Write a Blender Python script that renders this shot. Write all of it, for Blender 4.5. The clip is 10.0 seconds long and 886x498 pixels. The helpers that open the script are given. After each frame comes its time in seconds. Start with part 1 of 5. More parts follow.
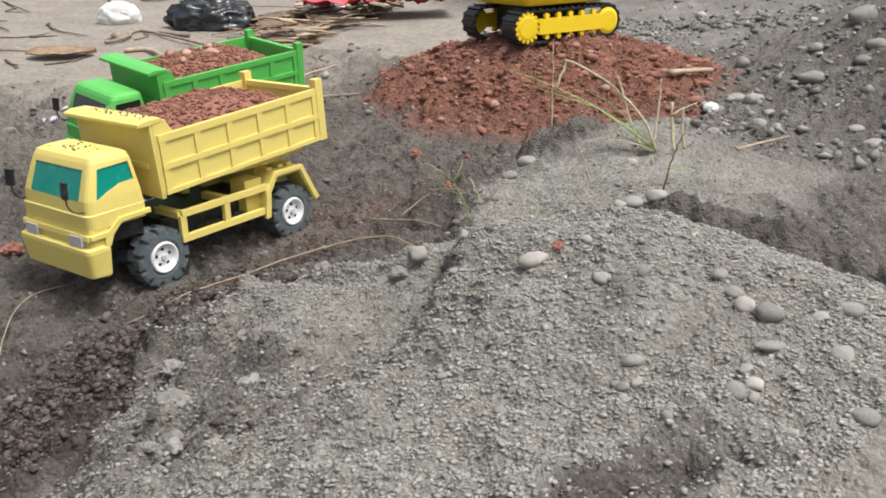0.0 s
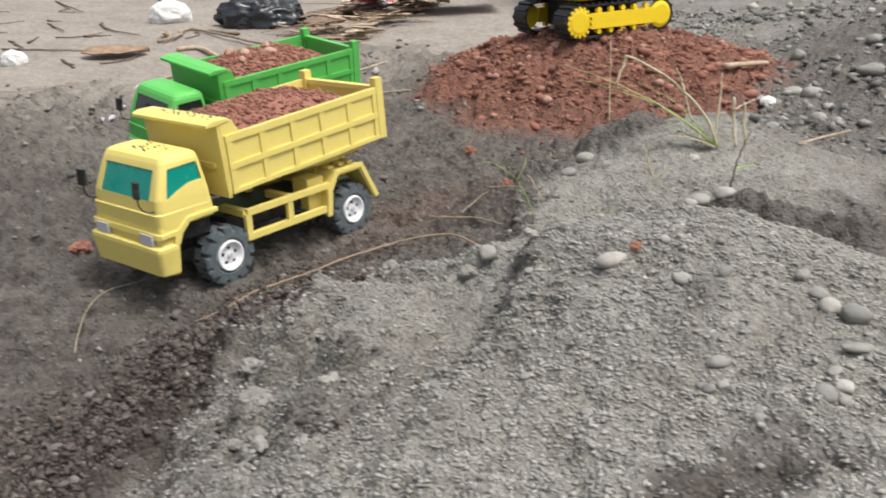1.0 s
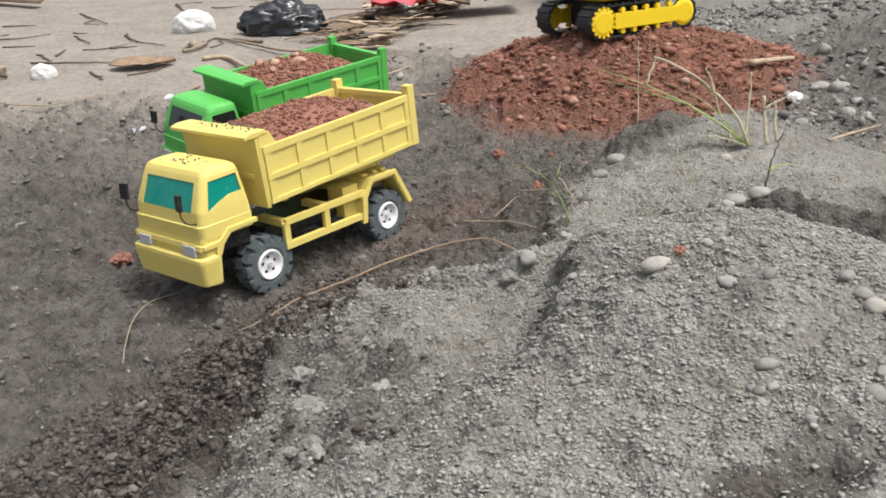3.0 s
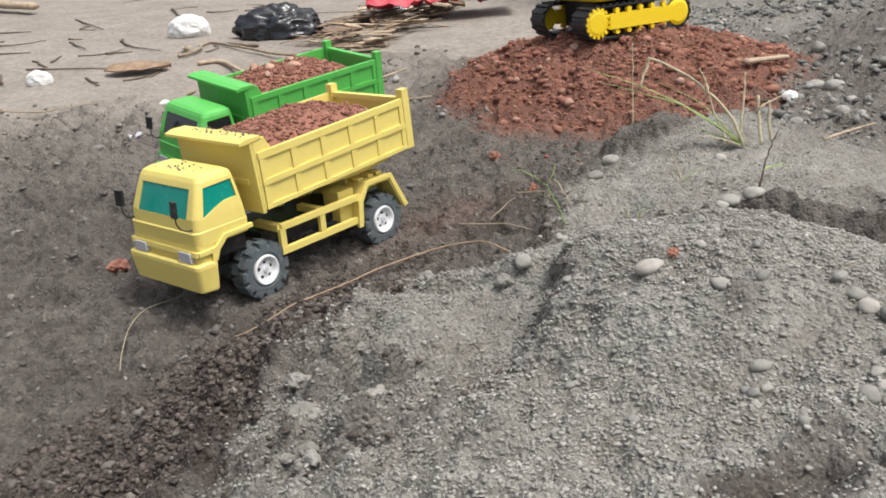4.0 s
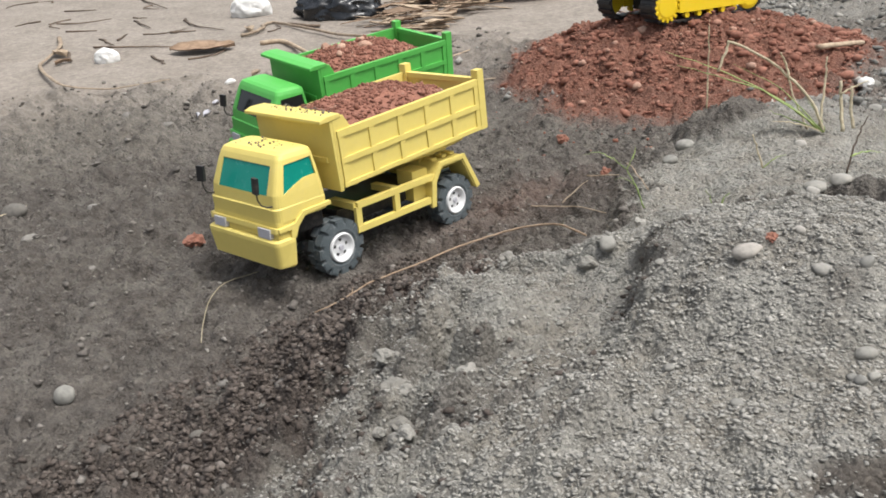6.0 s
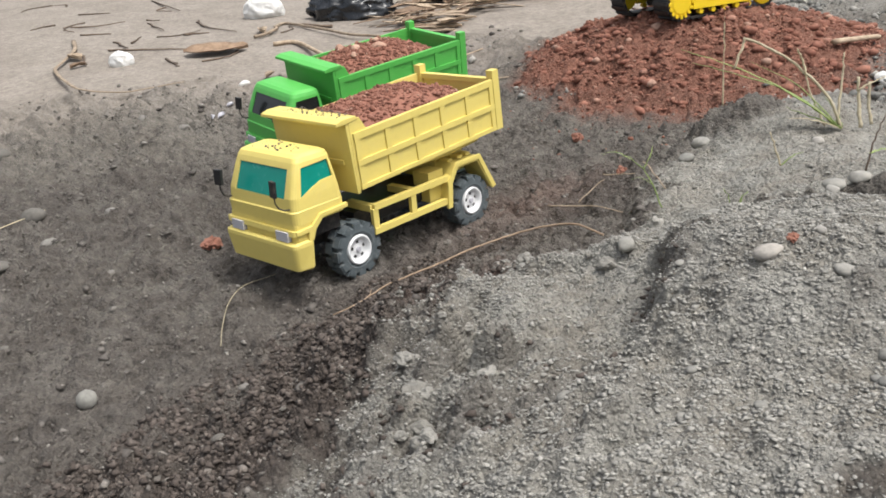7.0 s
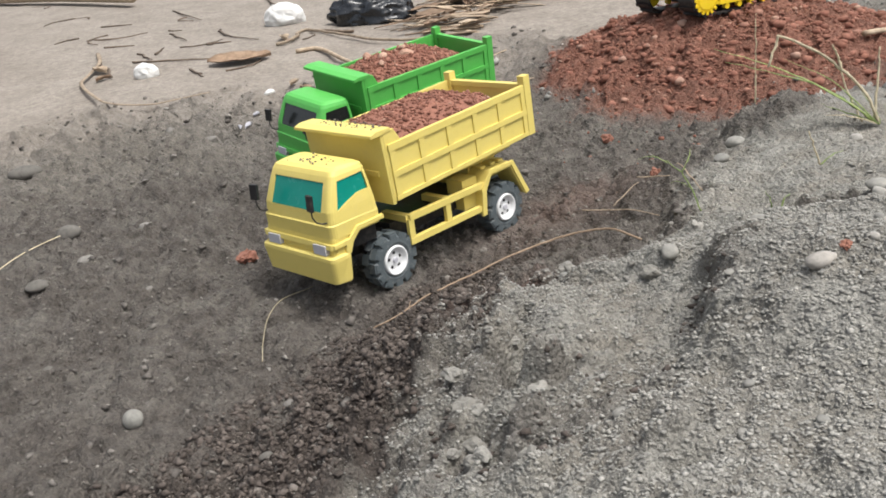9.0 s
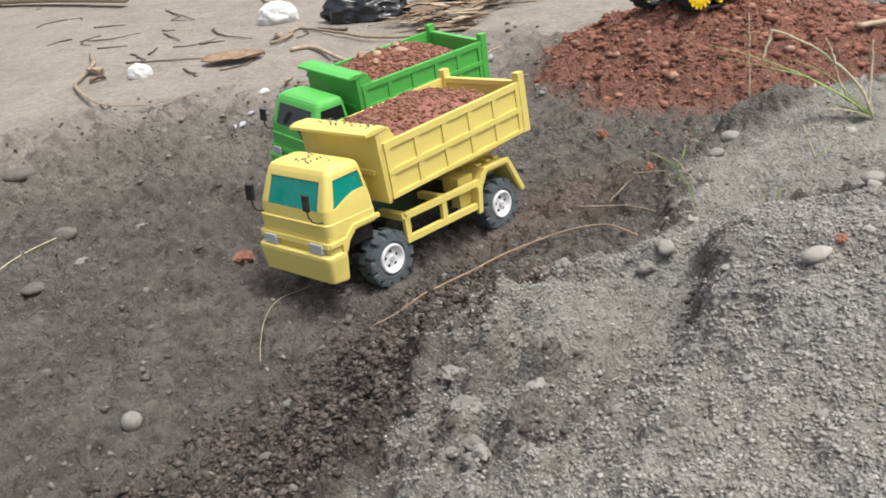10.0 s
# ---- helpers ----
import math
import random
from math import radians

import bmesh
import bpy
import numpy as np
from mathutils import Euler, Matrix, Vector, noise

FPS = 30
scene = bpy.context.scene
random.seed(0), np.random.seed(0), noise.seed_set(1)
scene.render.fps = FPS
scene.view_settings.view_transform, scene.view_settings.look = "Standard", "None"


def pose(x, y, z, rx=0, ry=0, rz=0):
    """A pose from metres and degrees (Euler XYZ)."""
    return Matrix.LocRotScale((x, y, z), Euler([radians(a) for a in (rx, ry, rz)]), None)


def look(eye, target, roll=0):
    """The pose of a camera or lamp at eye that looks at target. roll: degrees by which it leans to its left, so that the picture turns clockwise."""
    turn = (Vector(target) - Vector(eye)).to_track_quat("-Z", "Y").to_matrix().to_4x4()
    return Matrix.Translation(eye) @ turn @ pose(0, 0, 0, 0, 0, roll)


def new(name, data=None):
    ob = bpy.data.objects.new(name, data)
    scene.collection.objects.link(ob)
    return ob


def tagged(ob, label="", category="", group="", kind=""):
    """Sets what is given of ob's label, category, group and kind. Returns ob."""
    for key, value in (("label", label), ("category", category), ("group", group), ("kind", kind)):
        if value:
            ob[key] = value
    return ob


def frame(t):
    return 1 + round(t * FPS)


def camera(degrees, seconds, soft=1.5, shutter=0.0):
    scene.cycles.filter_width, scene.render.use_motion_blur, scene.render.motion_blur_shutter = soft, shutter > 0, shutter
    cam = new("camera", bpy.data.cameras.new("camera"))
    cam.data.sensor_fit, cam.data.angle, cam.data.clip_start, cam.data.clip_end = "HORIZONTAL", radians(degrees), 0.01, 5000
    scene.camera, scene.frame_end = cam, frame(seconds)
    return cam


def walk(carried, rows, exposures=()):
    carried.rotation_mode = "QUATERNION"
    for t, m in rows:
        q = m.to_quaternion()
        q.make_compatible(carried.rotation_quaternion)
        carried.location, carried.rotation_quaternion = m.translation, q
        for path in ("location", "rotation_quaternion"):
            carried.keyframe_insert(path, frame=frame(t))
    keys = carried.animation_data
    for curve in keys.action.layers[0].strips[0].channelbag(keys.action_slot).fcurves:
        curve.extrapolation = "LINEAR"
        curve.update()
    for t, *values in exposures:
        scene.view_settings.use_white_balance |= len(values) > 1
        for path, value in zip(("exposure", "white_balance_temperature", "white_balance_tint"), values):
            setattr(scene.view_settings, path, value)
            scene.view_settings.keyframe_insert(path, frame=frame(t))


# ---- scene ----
# ---- camera ----
cam = camera(51.9, 10.0, soft=1.7, shutter=0.5)
PATH = [
    (0, (-0.695, -1.049, 0.454), (0.815, 0.07, -0.23), -1.3),
    (0.5, (-0.702, -1.042, 0.453), (0.788, 0.097, -0.243), -1.4),
    (1, (-0.715, -1.025, 0.461), (0.739, 0.16, -0.233), -2.3),
    (1.5, (-0.736, -1.011, 0.474), (0.681, 0.231, -0.196), -3.4),
    (2, (-0.74, -1.015, 0.476), (0.673, 0.23, -0.198), -3.4),
    (2.5, (-0.739, -1.015, 0.473), (0.682, 0.213, -0.216), -3.5),
    (4, (-0.734, -1.019, 0.477), (0.694, 0.199, -0.213), -4.6),
    (4.5, (-0.738, -1.02, 0.474), (0.685, 0.203, -0.221), -3.9),
    (5, (-0.743, -1.01, 0.467), (0.666, 0.218, -0.245), -3.5),
    (5.5, (-0.757, -0.994, 0.471), (0.616, 0.273, -0.244), -3.6),
    (7, (-0.766, -0.985, 0.482), (0.567, 0.322, -0.237), -5.3),
    (7.5, (-0.769, -0.973, 0.481), (0.548, 0.346, -0.243), -5.5),
    (8, (-0.776, -0.961, 0.487), (0.521, 0.376, -0.241), -7.0),
    (8.5, (-0.782, -0.961, 0.495), (0.491, 0.41, -0.211), -7.1),
    (9, (-0.773, -0.964, 0.497), (0.527, 0.376, -0.221), -7.3),
    (9.5, (-0.773, -0.962, 0.503), (0.526, 0.384, -0.204), -7.4),
    (10, (-0.773, -0.964, 0.499), (0.53, 0.369, -0.227), -7.9),
]
walk(cam, [(t, look(eye, target, roll)) for t, eye, target, roll in PATH])

# ---- overcast daylight ----
SUN_UP, SUN_ROUND = 66.0, 165.0
world = bpy.data.worlds.new("sky")
scene.world = world
world.use_nodes = True
wn = world.node_tree.nodes
sky = wn.new("ShaderNodeTexSky")
sky.sky_type, sky.sun_disc = "NISHITA", False
sky.sun_elevation, sky.sun_rotation = radians(SUN_UP), radians(SUN_ROUND)
sky.air_density, sky.dust_density, sky.ozone_density = 1.0, 6.0, 0.6
wn["Background"].inputs["Strength"].default_value = 0.128
cloud = wn.new("ShaderNodeHueSaturation")  # cloud cover greys the sky
cloud.inputs["Saturation"].default_value = 0.4
world.node_tree.links.new(sky.outputs["Color"], cloud.inputs["Color"])
world.node_tree.links.new(cloud.outputs["Color"], wn["Background"].inputs["Color"])
sun = bpy.data.lights.new("sun", "SUN")
sun.energy, sun.angle, sun.color = 1.45, radians(20), (1.0, 0.985, 0.95)
a, b = radians(SUN_UP), radians(SUN_ROUND)
sun_dir = Vector((math.sin(b) * math.cos(a), math.cos(b) * math.cos(a), math.sin(a)))
sun_ob = new("sun", sun)
sun_ob.matrix_world = look(sun_dir * 20, (0, 0, 0))
scene.view_settings.exposure = 0.76


# ---- noise in the plan ----
def hash01(ix, iy, seed):
    n = (ix.astype(np.int64) * 374761393 + iy.astype(np.int64) * 668265263 + seed * 982451653) & 0xFFFFFFFF
    n = ((n ^ (n >> 13)) * 1274126177) & 0xFFFFFFFF
    n = n ^ (n >> 16)
    return (n & 0xFFFF) / 65535.0


def vnoise(x, y, size, seed):
    """Smooth value noise, -1 to 1."""
    u, v = np.asarray(x, float) / size, np.asarray(y, float) / size
    iu, iv = np.floor(u), np.floor(v)
    fu, fv = u - iu, v - iv
    fu, fv = fu * fu * (3 - 2 * fu), fv * fv * (3 - 2 * fv)
    p, q = hash01(iu, iv, seed), hash01(iu + 1, iv, seed)
    r, s = hash01(iu, iv + 1, seed), hash01(iu + 1, iv + 1, seed)
    return 2 * ((p * (1 - fu) + q * fu) * (1 - fv) + (r * (1 - fu) + s * fu) * fv) - 1


def fbm(x, y, size, seed, octaves=4, gain=0.5):
    out, amp, tot = 0, 1.0, 0
    for k in range(octaves):
        c, s = math.cos(k * 1.1), math.sin(k * 1.1)
        out = out + amp * vnoise(c * x - s * y, s * x + c * y, size, seed + k * 17)
        tot += amp
        amp, size = amp * gain, size * 0.5
    return out / tot


def smooth(lo, hi, v):
    t = np.clip((np.asarray(v, float) - lo) / (hi - lo), 0, 1)
    return t * t * (3 - 2 * t)


def bump(x, y, cx, cy, sx, sy, turn=0.0):
    c, s = math.cos(radians(turn)), math.sin(radians(turn))
    u, v = c * (x - cx) + s * (y - cy), -s * (x - cx) + c * (y - cy)
    return np.exp(-0.5 * ((u / sx) ** 2 + (v / sy) ** 2))


def seg(x, y, x0, y0, x1, y1):
    """Distance from a stretch of line."""
    dx, dy = x1 - x0, y1 - y0
    t = np.clip(((x - x0) * dx + (y - y0) * dy) / (dx * dx + dy * dy), 0, 1)
    return np.hypot(x - x0 - t * dx, y - y0 - t * dy)


# ---- the lie of the land ----
# swells of the tailings heap, in mm, on a staggered grid of low rounded mounds
SWELLS = [
    [85, 8, 68, 35, 37, 34, 4, 1, 0, 0],
    [14, 82, 21, 65, 20, 9, 5, 6, 0],
    [32, 42, 33, 77, 14, 45, -5, 15, 2, -4],
    [12, 61, 27, 138, 29, 72, -3, 9, -7],
    [16, 4, 37, -11, 26, 20, 35, 35, 10, 4],
    [-12, 0, 81, 21, -3, 27, 34, 55, 28],
    [-3, -24, -15, -14, 1, -2, 9, -11, 0, -1],
]
HEAP = (1.45, 0.19)


def heap_mask(x, y):
    """How far red rubble covers the ground: 1 on the heap, 0 away from it."""
    r = np.hypot((x - HEAP[0]) / 1.0, (y - HEAP[1]) / 1.0)
    main = 1 - smooth(0.42, 0.52, r + 0.06 * fbm(x, y, 0.12, 5))
    apron = 1 - smooth(0.10, 0.24, seg(x, y, 1.05, 0.12, 1.2, -0.18) + 0.05 * fbm(x, y, 0.06, 6))
    tint = 0.35 * bump(x, y, -0.03, -0.33, 0.07, 0.03) + 0.25 * bump(x, y, 0.35, -0.10, 0.12, 0.05)
    return np.maximum(np.maximum(main, 0.9 * apron), tint)


def soil_edge(x):
    """Where the grey mound meets the dark soil, as y over x."""
    e = np.interp(x, [-1.6, -0.45, -0.386, -0.30, -0.20, -0.10, 0.0, 0.12, 0.32, 0.55, 0.95], [-1.4, -0.47, -0.415, -0.428, -0.392, -0.372, -0.338, -0.362, -0.33, -0.24, -0.10])
    return e


def face_band(x, y):
    """The eroded face below the crest of the near mound: 1 on it, 0 away from it."""
    d = seg(x, y, 0.005, -0.568, -0.10, -0.606) + 0.020 * fbm(x, y, 0.04, 16)
    return 1 - smooth(0.010, 0.038, d)


def fines_mask(x, y):
    """Washed-out silt with few chips: the scooped bowl, the far mound and patches."""
    n = 0.35 * fbm(x, y, 0.07, 24, 4, 0.6)
    a = bump(x, y, -0.12, -0.525, 0.075, 0.045, 15) + 0.9 * bump(x, y, -0.085, -0.835, 0.045, 0.035) + 0.8 * bump(x, y, 0.46, -0.47, 0.24, 0.14) + 0.6 * bump(x, y, -0.215, -0.50, 0.03, 0.05)
    return smooth(0.25, 0.75, a + n)


def gravel_mask(x, y):
    """Grey gravel against dark trodden soil."""
    wide = 0.035 + 0.050 * smooth(-0.06, -0.28, x)
    near = smooth(wide, -wide, y - soil_edge(x) + 0.080 * fbm(x, y, 0.11, 11) + 0.12 * fbm(x, y, 0.026, 12, 3, 0.7))
    # the sunken, darker ground behind the crest
    bare = np.minimum(seg(x, y, 0.25, -0.55, 0.295, -0.66), seg(x, y, 0.295, -0.66, 0.30, -1.15)) + 0.03 * fbm(x, y, 0.06, 16)
    near = near * (1 - 0.92 * (1 - smooth(0.012, 0.035 + 0.09 * smooth(-0.66, -0.9, y), bare)))
    near = near * (1 - 0.55 * face_band(x, y))
    band = fbm(0.45 * x - 0.25 * y, y + 0.35 * x, 0.05, 29, 3, 0.6)
    near = near * (1 - 0.55 * smooth(0.0, 0.45, band) * smooth(-0.14, -0.26, x) * smooth(-0.78, -0.60, y))
    # slumped brown soil on the slope and at the near foot of the mound
    foot = seg(x, y, -0.31, -0.865, -0.215, -0.90) + 0.035 * fbm(x, y, 0.05, 17, 4, 0.6)
    near = near * (1 - 0.85 * (1 - smooth(0.012, 0.048, foot)))
    for cx, cy, sx, sy in ((-0.235, -0.535, 0.020, 0.012), (-0.33, -0.56, 0.022, 0.010), (-0.32, -0.66, 0.02, 0.012), (-0.10, -0.775, 0.02, 0.012), (-0.27, -0.60, 0.03, 0.010)):
        near = near * (1 - 0.55 * bump(x, y, cx, cy, sx, sy, 10))
    near = near * (1 - 0.8 * smooth(-0.655, -0.74, y + 0.05 * fbm(x, y, 0.10, 20) + 0.05 * smooth(0.5, 0.3, x)) * smooth(0.22, 0.28, x) * smooth(-0.3, 0.1, fbm(x, y, 0.22, 23) + 0.15))
    near = near * (1 - 0.75 * smooth(0.75, 1.05, x + 0.1 * fbm(x, y, 0.2, 14)))
    near = near * (1 - 0.95 * smooth(1.35, 0.9, np.hypot((x - 0.70) / 0.10, (y + 0.28) / 0.075) + 0.35 * fbm(x, y, 0.05, 37)))
    near = near * smooth(1.7, 1.1, np.hypot(x, y + 0.8) + 0.3 * fbm(x, y, 0.4, 25))
    bank = smooth(0.0, 0.25, 0.8 * (x - 1.25) - 0.6 * (y + 0.15) + 0.14 * fbm(x, y, 0.3, 13)) * (0.18 + 0.5 * smooth(-0.25, 0.3, fbm(x, y, 0.45, 15)))
    bank = bank * (1 - 0.85 * np.exp(-(((seg(x, y, 3.2, -0.50, 1.2, -0.66) + 0.08 * fbm(x, y, 0.2, 26)) / 0.17) ** 2)))
    return np.maximum(near, bank * smooth(1.3, 0.7, y))


def damp_mask(x, y):
    """Freshly dug, damp brown earth between the wheel tracks and the mound."""
    n = 0.10 * fbm(x, y, 0.10, 18) + 0.05 * fbm(x, y, 0.03, 19)
    d = 1 - smooth(0.04, 0.22, seg(x, y, -0.62, -0.42, -0.12, -0.27) + 1.3 * n)
    d = np.maximum(d, 0.95 * (1 - smooth(0.025, 0.07, seg(x, y, -0.10, -0.36, -0.06, -0.345) + 0.5 * n)))
    d = np.maximum(d, 0.55 * (1 - smooth(0.02, 0.09, seg(x, y, -0.05, -0.13, 0.42, -0.20) + 0.6 * n)))
    d = np.maximum(d, 0.8 * (1 - smooth(0.02, 0.08, seg(x, y, -0.31, -0.865, -0.215, -0.90) + 0.5 * n)))
    d = np.maximum(d, 0.6 * face_band(x, y))
    return d * (1 - gravel_mask(x, y))


def sand_mask(x, y):
    d = 0.62 * x + 0.78 * y - 1.38 - 0.25 * smooth(0.7, 1.6, x)
    return smooth(-0.42, 0.22, d + 0.26 * fbm(x, y, 0.35, 21) + 0.12 * fbm(x, y, 0.09, 22, 4, 0.65)) * smooth(2.1, 1.7, x - 0.5 * y)


def dusty_mask(x, y):
    """Dry, paler soil on the way to the sand."""
    d = 0.62 * x + 0.78 * y - 1.38 - 0.25 * smooth(0.7, 1.6, x)
    return smooth(-1.05, -0.35, d + 0.30 * fbm(x, y, 0.30, 27) + 0.14 * fbm(x, y, 0.06, 28, 3)) * (1 - 0.7 * smooth(0.6, 1.0, x))


def height(x, y, fine=True):
    x, y = np.asarray(x, float), np.asarray(y, float)
    z = np.zeros_like(x)
    for j, row in enumerate(SWELLS):
        for i, mm in enumerate(row):
            z = z + mm / 1000 * bump(x, y, -0.62 + 0.09 * (j % 2) + 0.19 * i, -1.12 + 0.155 * j, 0.125, 0.125)
    # the sand flat climbs gently away, then levels out
    far = 0.66 * x + 0.75 * y - 0.85
    z = z + 0.055 * (np.sqrt(np.clip(far, 0, None) ** 2 + 0.01) - 0.1) * (1 - smooth(2.0, 8.0, far)) + 0.16 * smooth(2.0, 8.0, far)
    # heap of red rubble
    r = np.hypot(x - HEAP[0], y - HEAP[1])
    z = z + 0.140 * np.clip(1 - (r / 0.50) ** 2, 0, None) ** 1.25
    # grey bank beyond
    z = z + 0.42 * bump(x, y, 2.9, -1.15, 0.75, 0.6) + 0.14 * bump(x, y, 1.9, -1.05, 0.4, 0.4) + 0.20 * bump(x, y, 4.2, 0.2, 0.8, 0.7)
    g, s = gravel_mask(x, y), sand_mask(x, y)
    near = smooth(2.5, 0.8, np.hypot(x, y))
    # washed-out gully behind the near mound
    c = np.minimum(np.minimum(seg(x, y, 0.17, -0.47, 0.245, -0.56), seg(x, y, 0.245, -0.56, 0.255, -0.72)), seg(x, y, 0.255, -0.72, 0.24, -0.98))
    c = c + 0.030 * fbm(x, y, 0.07, 31, 4, 0.65)
    z = z - (0.030 - 0.014 * smooth(-0.68, -0.85, y)) * (1 - smooth(0.018, 0.046, c)) * smooth(0.13, 0.19, x + 0.012 * fbm(x, y, 0.04, 33))
    # eroded face on the soil side of the crest, cut by rills
    d = ((x + 0.10) * 0.45 - (y + 0.60) * 0.89) + 0.030 * fbm(x, y, 0.05, 32, 4, 0.65)
    along = (x + 0.10) * 0.89 + (y + 0.60) * 0.45
    reach = smooth(-0.15, -0.05, along) * smooth(0.17, 0.08, along)
    z = z + 0.019 * np.tanh(d / 0.011) * np.exp(-((d / 0.075) ** 2)) * reach
    rill = np.abs(fbm(along + 0.35 * d, 0.22 * d, 0.030, 34, 3, 0.6))
    z = z - 0.020 * smooth(0.22, 0.0, rill) * np.exp(-((d / 0.035) ** 2)) * reach
    z = z - 0.022 * bump(x, y, 0.025, -0.66, 0.055, 0.065)
    z = z - 0.012 * bump(x, y, 0.075, -0.67, 0.05, 0.06)
    # hump of dark soil before the heap
    z = z + 0.034 * smooth(1.3, 0.5, np.hypot((x - 0.70) / 0.10, (y + 0.28) / 0.075) + 0.35 * fbm(x, y, 0.05, 37))
    # rim of packed silt round the far side of the bowl
    crumble = fbm(x, y, 0.030, 35, 4, 0.7)
    rim = seg(x, y, -0.022, -0.352, -0.018, -0.42)
    rim = np.minimum(rim, seg(x, y, -0.018, -0.42, 0.012, -0.50)) + 0.010 * crumble
    z = z + 0.016 * (1 - smooth(0.006, 0.020, rim)) - 0.006 * bump(x, y, -0.055, -0.43, 0.016, 0.06)
    # broken lumps with a hollow between them on the soil side
    for cx, cy, sx, sy, up, turn in ((-0.212, -0.447, 0.024, 0.015, 0.024, 20), (-0.228, -0.510, 0.030, 0.020, 0.030, 35), (-0.205, -0.545, 0.026, 0.014, 0.014, -30), (-0.150, -0.405, 0.030, 0.014, 0.014, 25),
                                     (-0.305, -0.498, 0.028, 0.010, 0.017, -38), (-0.318, -0.562, 0.018, 0.010, 0.012, -30), (-0.312, -0.683, 0.020, 0.010, 0.010, -30), (-0.265, -0.465, 0.020, 0.012, 0.010, 10), (-0.35, -0.615, 0.025, 0.010, 0.010, -25)):
        a, b = radians(turn), (x - cx, y - cy)
        u, v = (math.cos(a) * b[0] + math.sin(a) * b[1]) / sx, (math.cos(a) * b[1] - math.sin(a) * b[0]) / sy
        z = z + 1.25 * up * smooth(1.25, 0.65, np.hypot(u, v) + 0.55 * crumble)
    for cx, cy, sx, sy, down, turn in ((-0.224, -0.478, 0.014, 0.008, 0.034, 20), (-0.200, -0.470, 0.02, 0.009, 0.014, 60), (-0.318, -0.525, 0.028, 0.006, 0.022, -38), (-0.333, -0.583, 0.012, 0.007, 0.020, -30), (-0.328, -0.704, 0.012, 0.007, 0.018, -30), (-0.255, -0.885, 0.045, 0.018, 0.016, -25)):
        z = z - 1.3 * down * bump(x, y, cx, cy, sx, sy, turn)
    # rills that run down the slope towards the soil
    slope = smooth(-0.05, -0.20, x) * smooth(-0.80, -0.62, y) * smooth(-0.36, -0.44, y)
    z = z + slope * 0.019 * (0.35 - np.abs(fbm(0.42 * x - 0.25 * y, y + 0.35 * x, 0.036, 36, 4, 0.6)) * 1.6)
    # small slumps
    for hx, hy, hs, hd in ((0.33, -0.42, 0.03, -0.012), (0.09, -0.405, 0.022, 0.014), (0.05, -0.46, 0.018, 0.010), (0.12, -0.455, 0.02, 0.012), (0.40, -0.35, 0.04, 0.012), (0.24, -0.43, 0.03, 0.012), (0.30, -0.37, 0.025, 0.010)):
        z = z + hd * bump(x, y, hx, hy, hs * 1.6, hs, 20)
    ridged = 1 - 2 * np.abs(fbm(x, y, 0.075, 42, 4, 0.6))
    z = z + g * near * (0.012 * fbm(x, y, 0.17, 41, 3) + 0.008 * (1 - 0.6 * fines_mask(x, y)) * ridged - 0.004 + 0.007 * fbm(x * 0.8 + y * 0.6, 2.2 * (y * 0.8 - x * 0.6), 0.11, 52, 3))
    z = z + (1 - g) * (1 - s) * (0.008 * fbm(x, y, 0.16, 43, 3) + 0.014 * fbm(x, y, 0.042, 47, 4, 0.65) + 0.012 * (0.35 - 1.5 * np.abs(fbm(0.7 * x + 0.5 * y, 1.2 * y - 0.7 * x, 0.030, 55, 3, 0.6)))) * (0.55 + 0.45 * smooth(0.15, 0.4, np.abs(y - 0.0) + 0.2 * np.abs(x)))
    z = z + s * (0.010 * fbm(x, y, 0.5, 44, 3) + 0.004 * fbm(x, y, 0.07, 48, 3))
    crumb = (1 - g) * (1 - s) * near * (0.4 + 0.6 * smooth(-0.4, 0.4, fbm(x, y, 0.12, 53)))
    z = z + crumb * 0.0048 * (0.5 - np.abs(fbm(x, y, 0.017, 54, 2, 0.6)) * 1.6)
    flake = np.tanh(7 * fbm(0.75 * x + 0.35 * y, 1.5 * y - 0.9 * x, 0.055, 58, 3, 0.6)) + 0.7 * np.tanh(8 * fbm(x - 0.4 * y, y + 0.5 * x, 0.026, 59, 2, 0.6))
    z = z + (1 - g) * (1 - s) * 0.0052 * flake * smooth(2.6, 1.2, np.hypot(x, y))
    z = z + g * near * 0.0016 * np.tanh(7 * fbm(0.6 * x - 0.4 * y, y + 0.4 * x, 0.022, 60, 2, 0.6))
    z = z + dusty_mask(x, y) * (1 - s) * (0.050 * np.abs(fbm(0.7 * x - 0.7 * y, 1.5 * (0.7 * x + 0.7 * y), 0.12, 57, 4, 0.6)) - 0.008)
    # lumpy lip between the soil and the sand
    lip = 4 * s * (1 - s)
    z = z + lip * smooth(3.2, 1.4, np.hypot(x, y)) * (0.060 * np.abs(fbm(x, y, 0.10, 49, 4, 0.65)))
    # ploughed clods along the toe of the heap
    toe = np.exp(-((seg(x, y, -0.52, -0.44, 0.02, -0.27) / 0.13) ** 2))
    z = z + toe * (0.038 * np.abs(fbm(x, y, 0.040, 45, 4, 0.7)) - 0.013)
    # tyre ruts behind the yellow truck
    rut = np.exp(-((np.abs(np.abs(y + 0.004 * np.sin(9 * x)) - 0.060) / 0.016) ** 2)) * smooth(-0.03, 0.05, x) * smooth(0.9, 0.5, x)
    z = z - 0.004 * rut
    # red rubble lies uneven
    z = z + heap_mask(x, y) * (0.018 * fbm(x, y, 0.085, 50, 4, 0.65) + 0.012 * (0.3 - np.abs(fbm(x, y, 0.045, 56, 3, 0.6))))
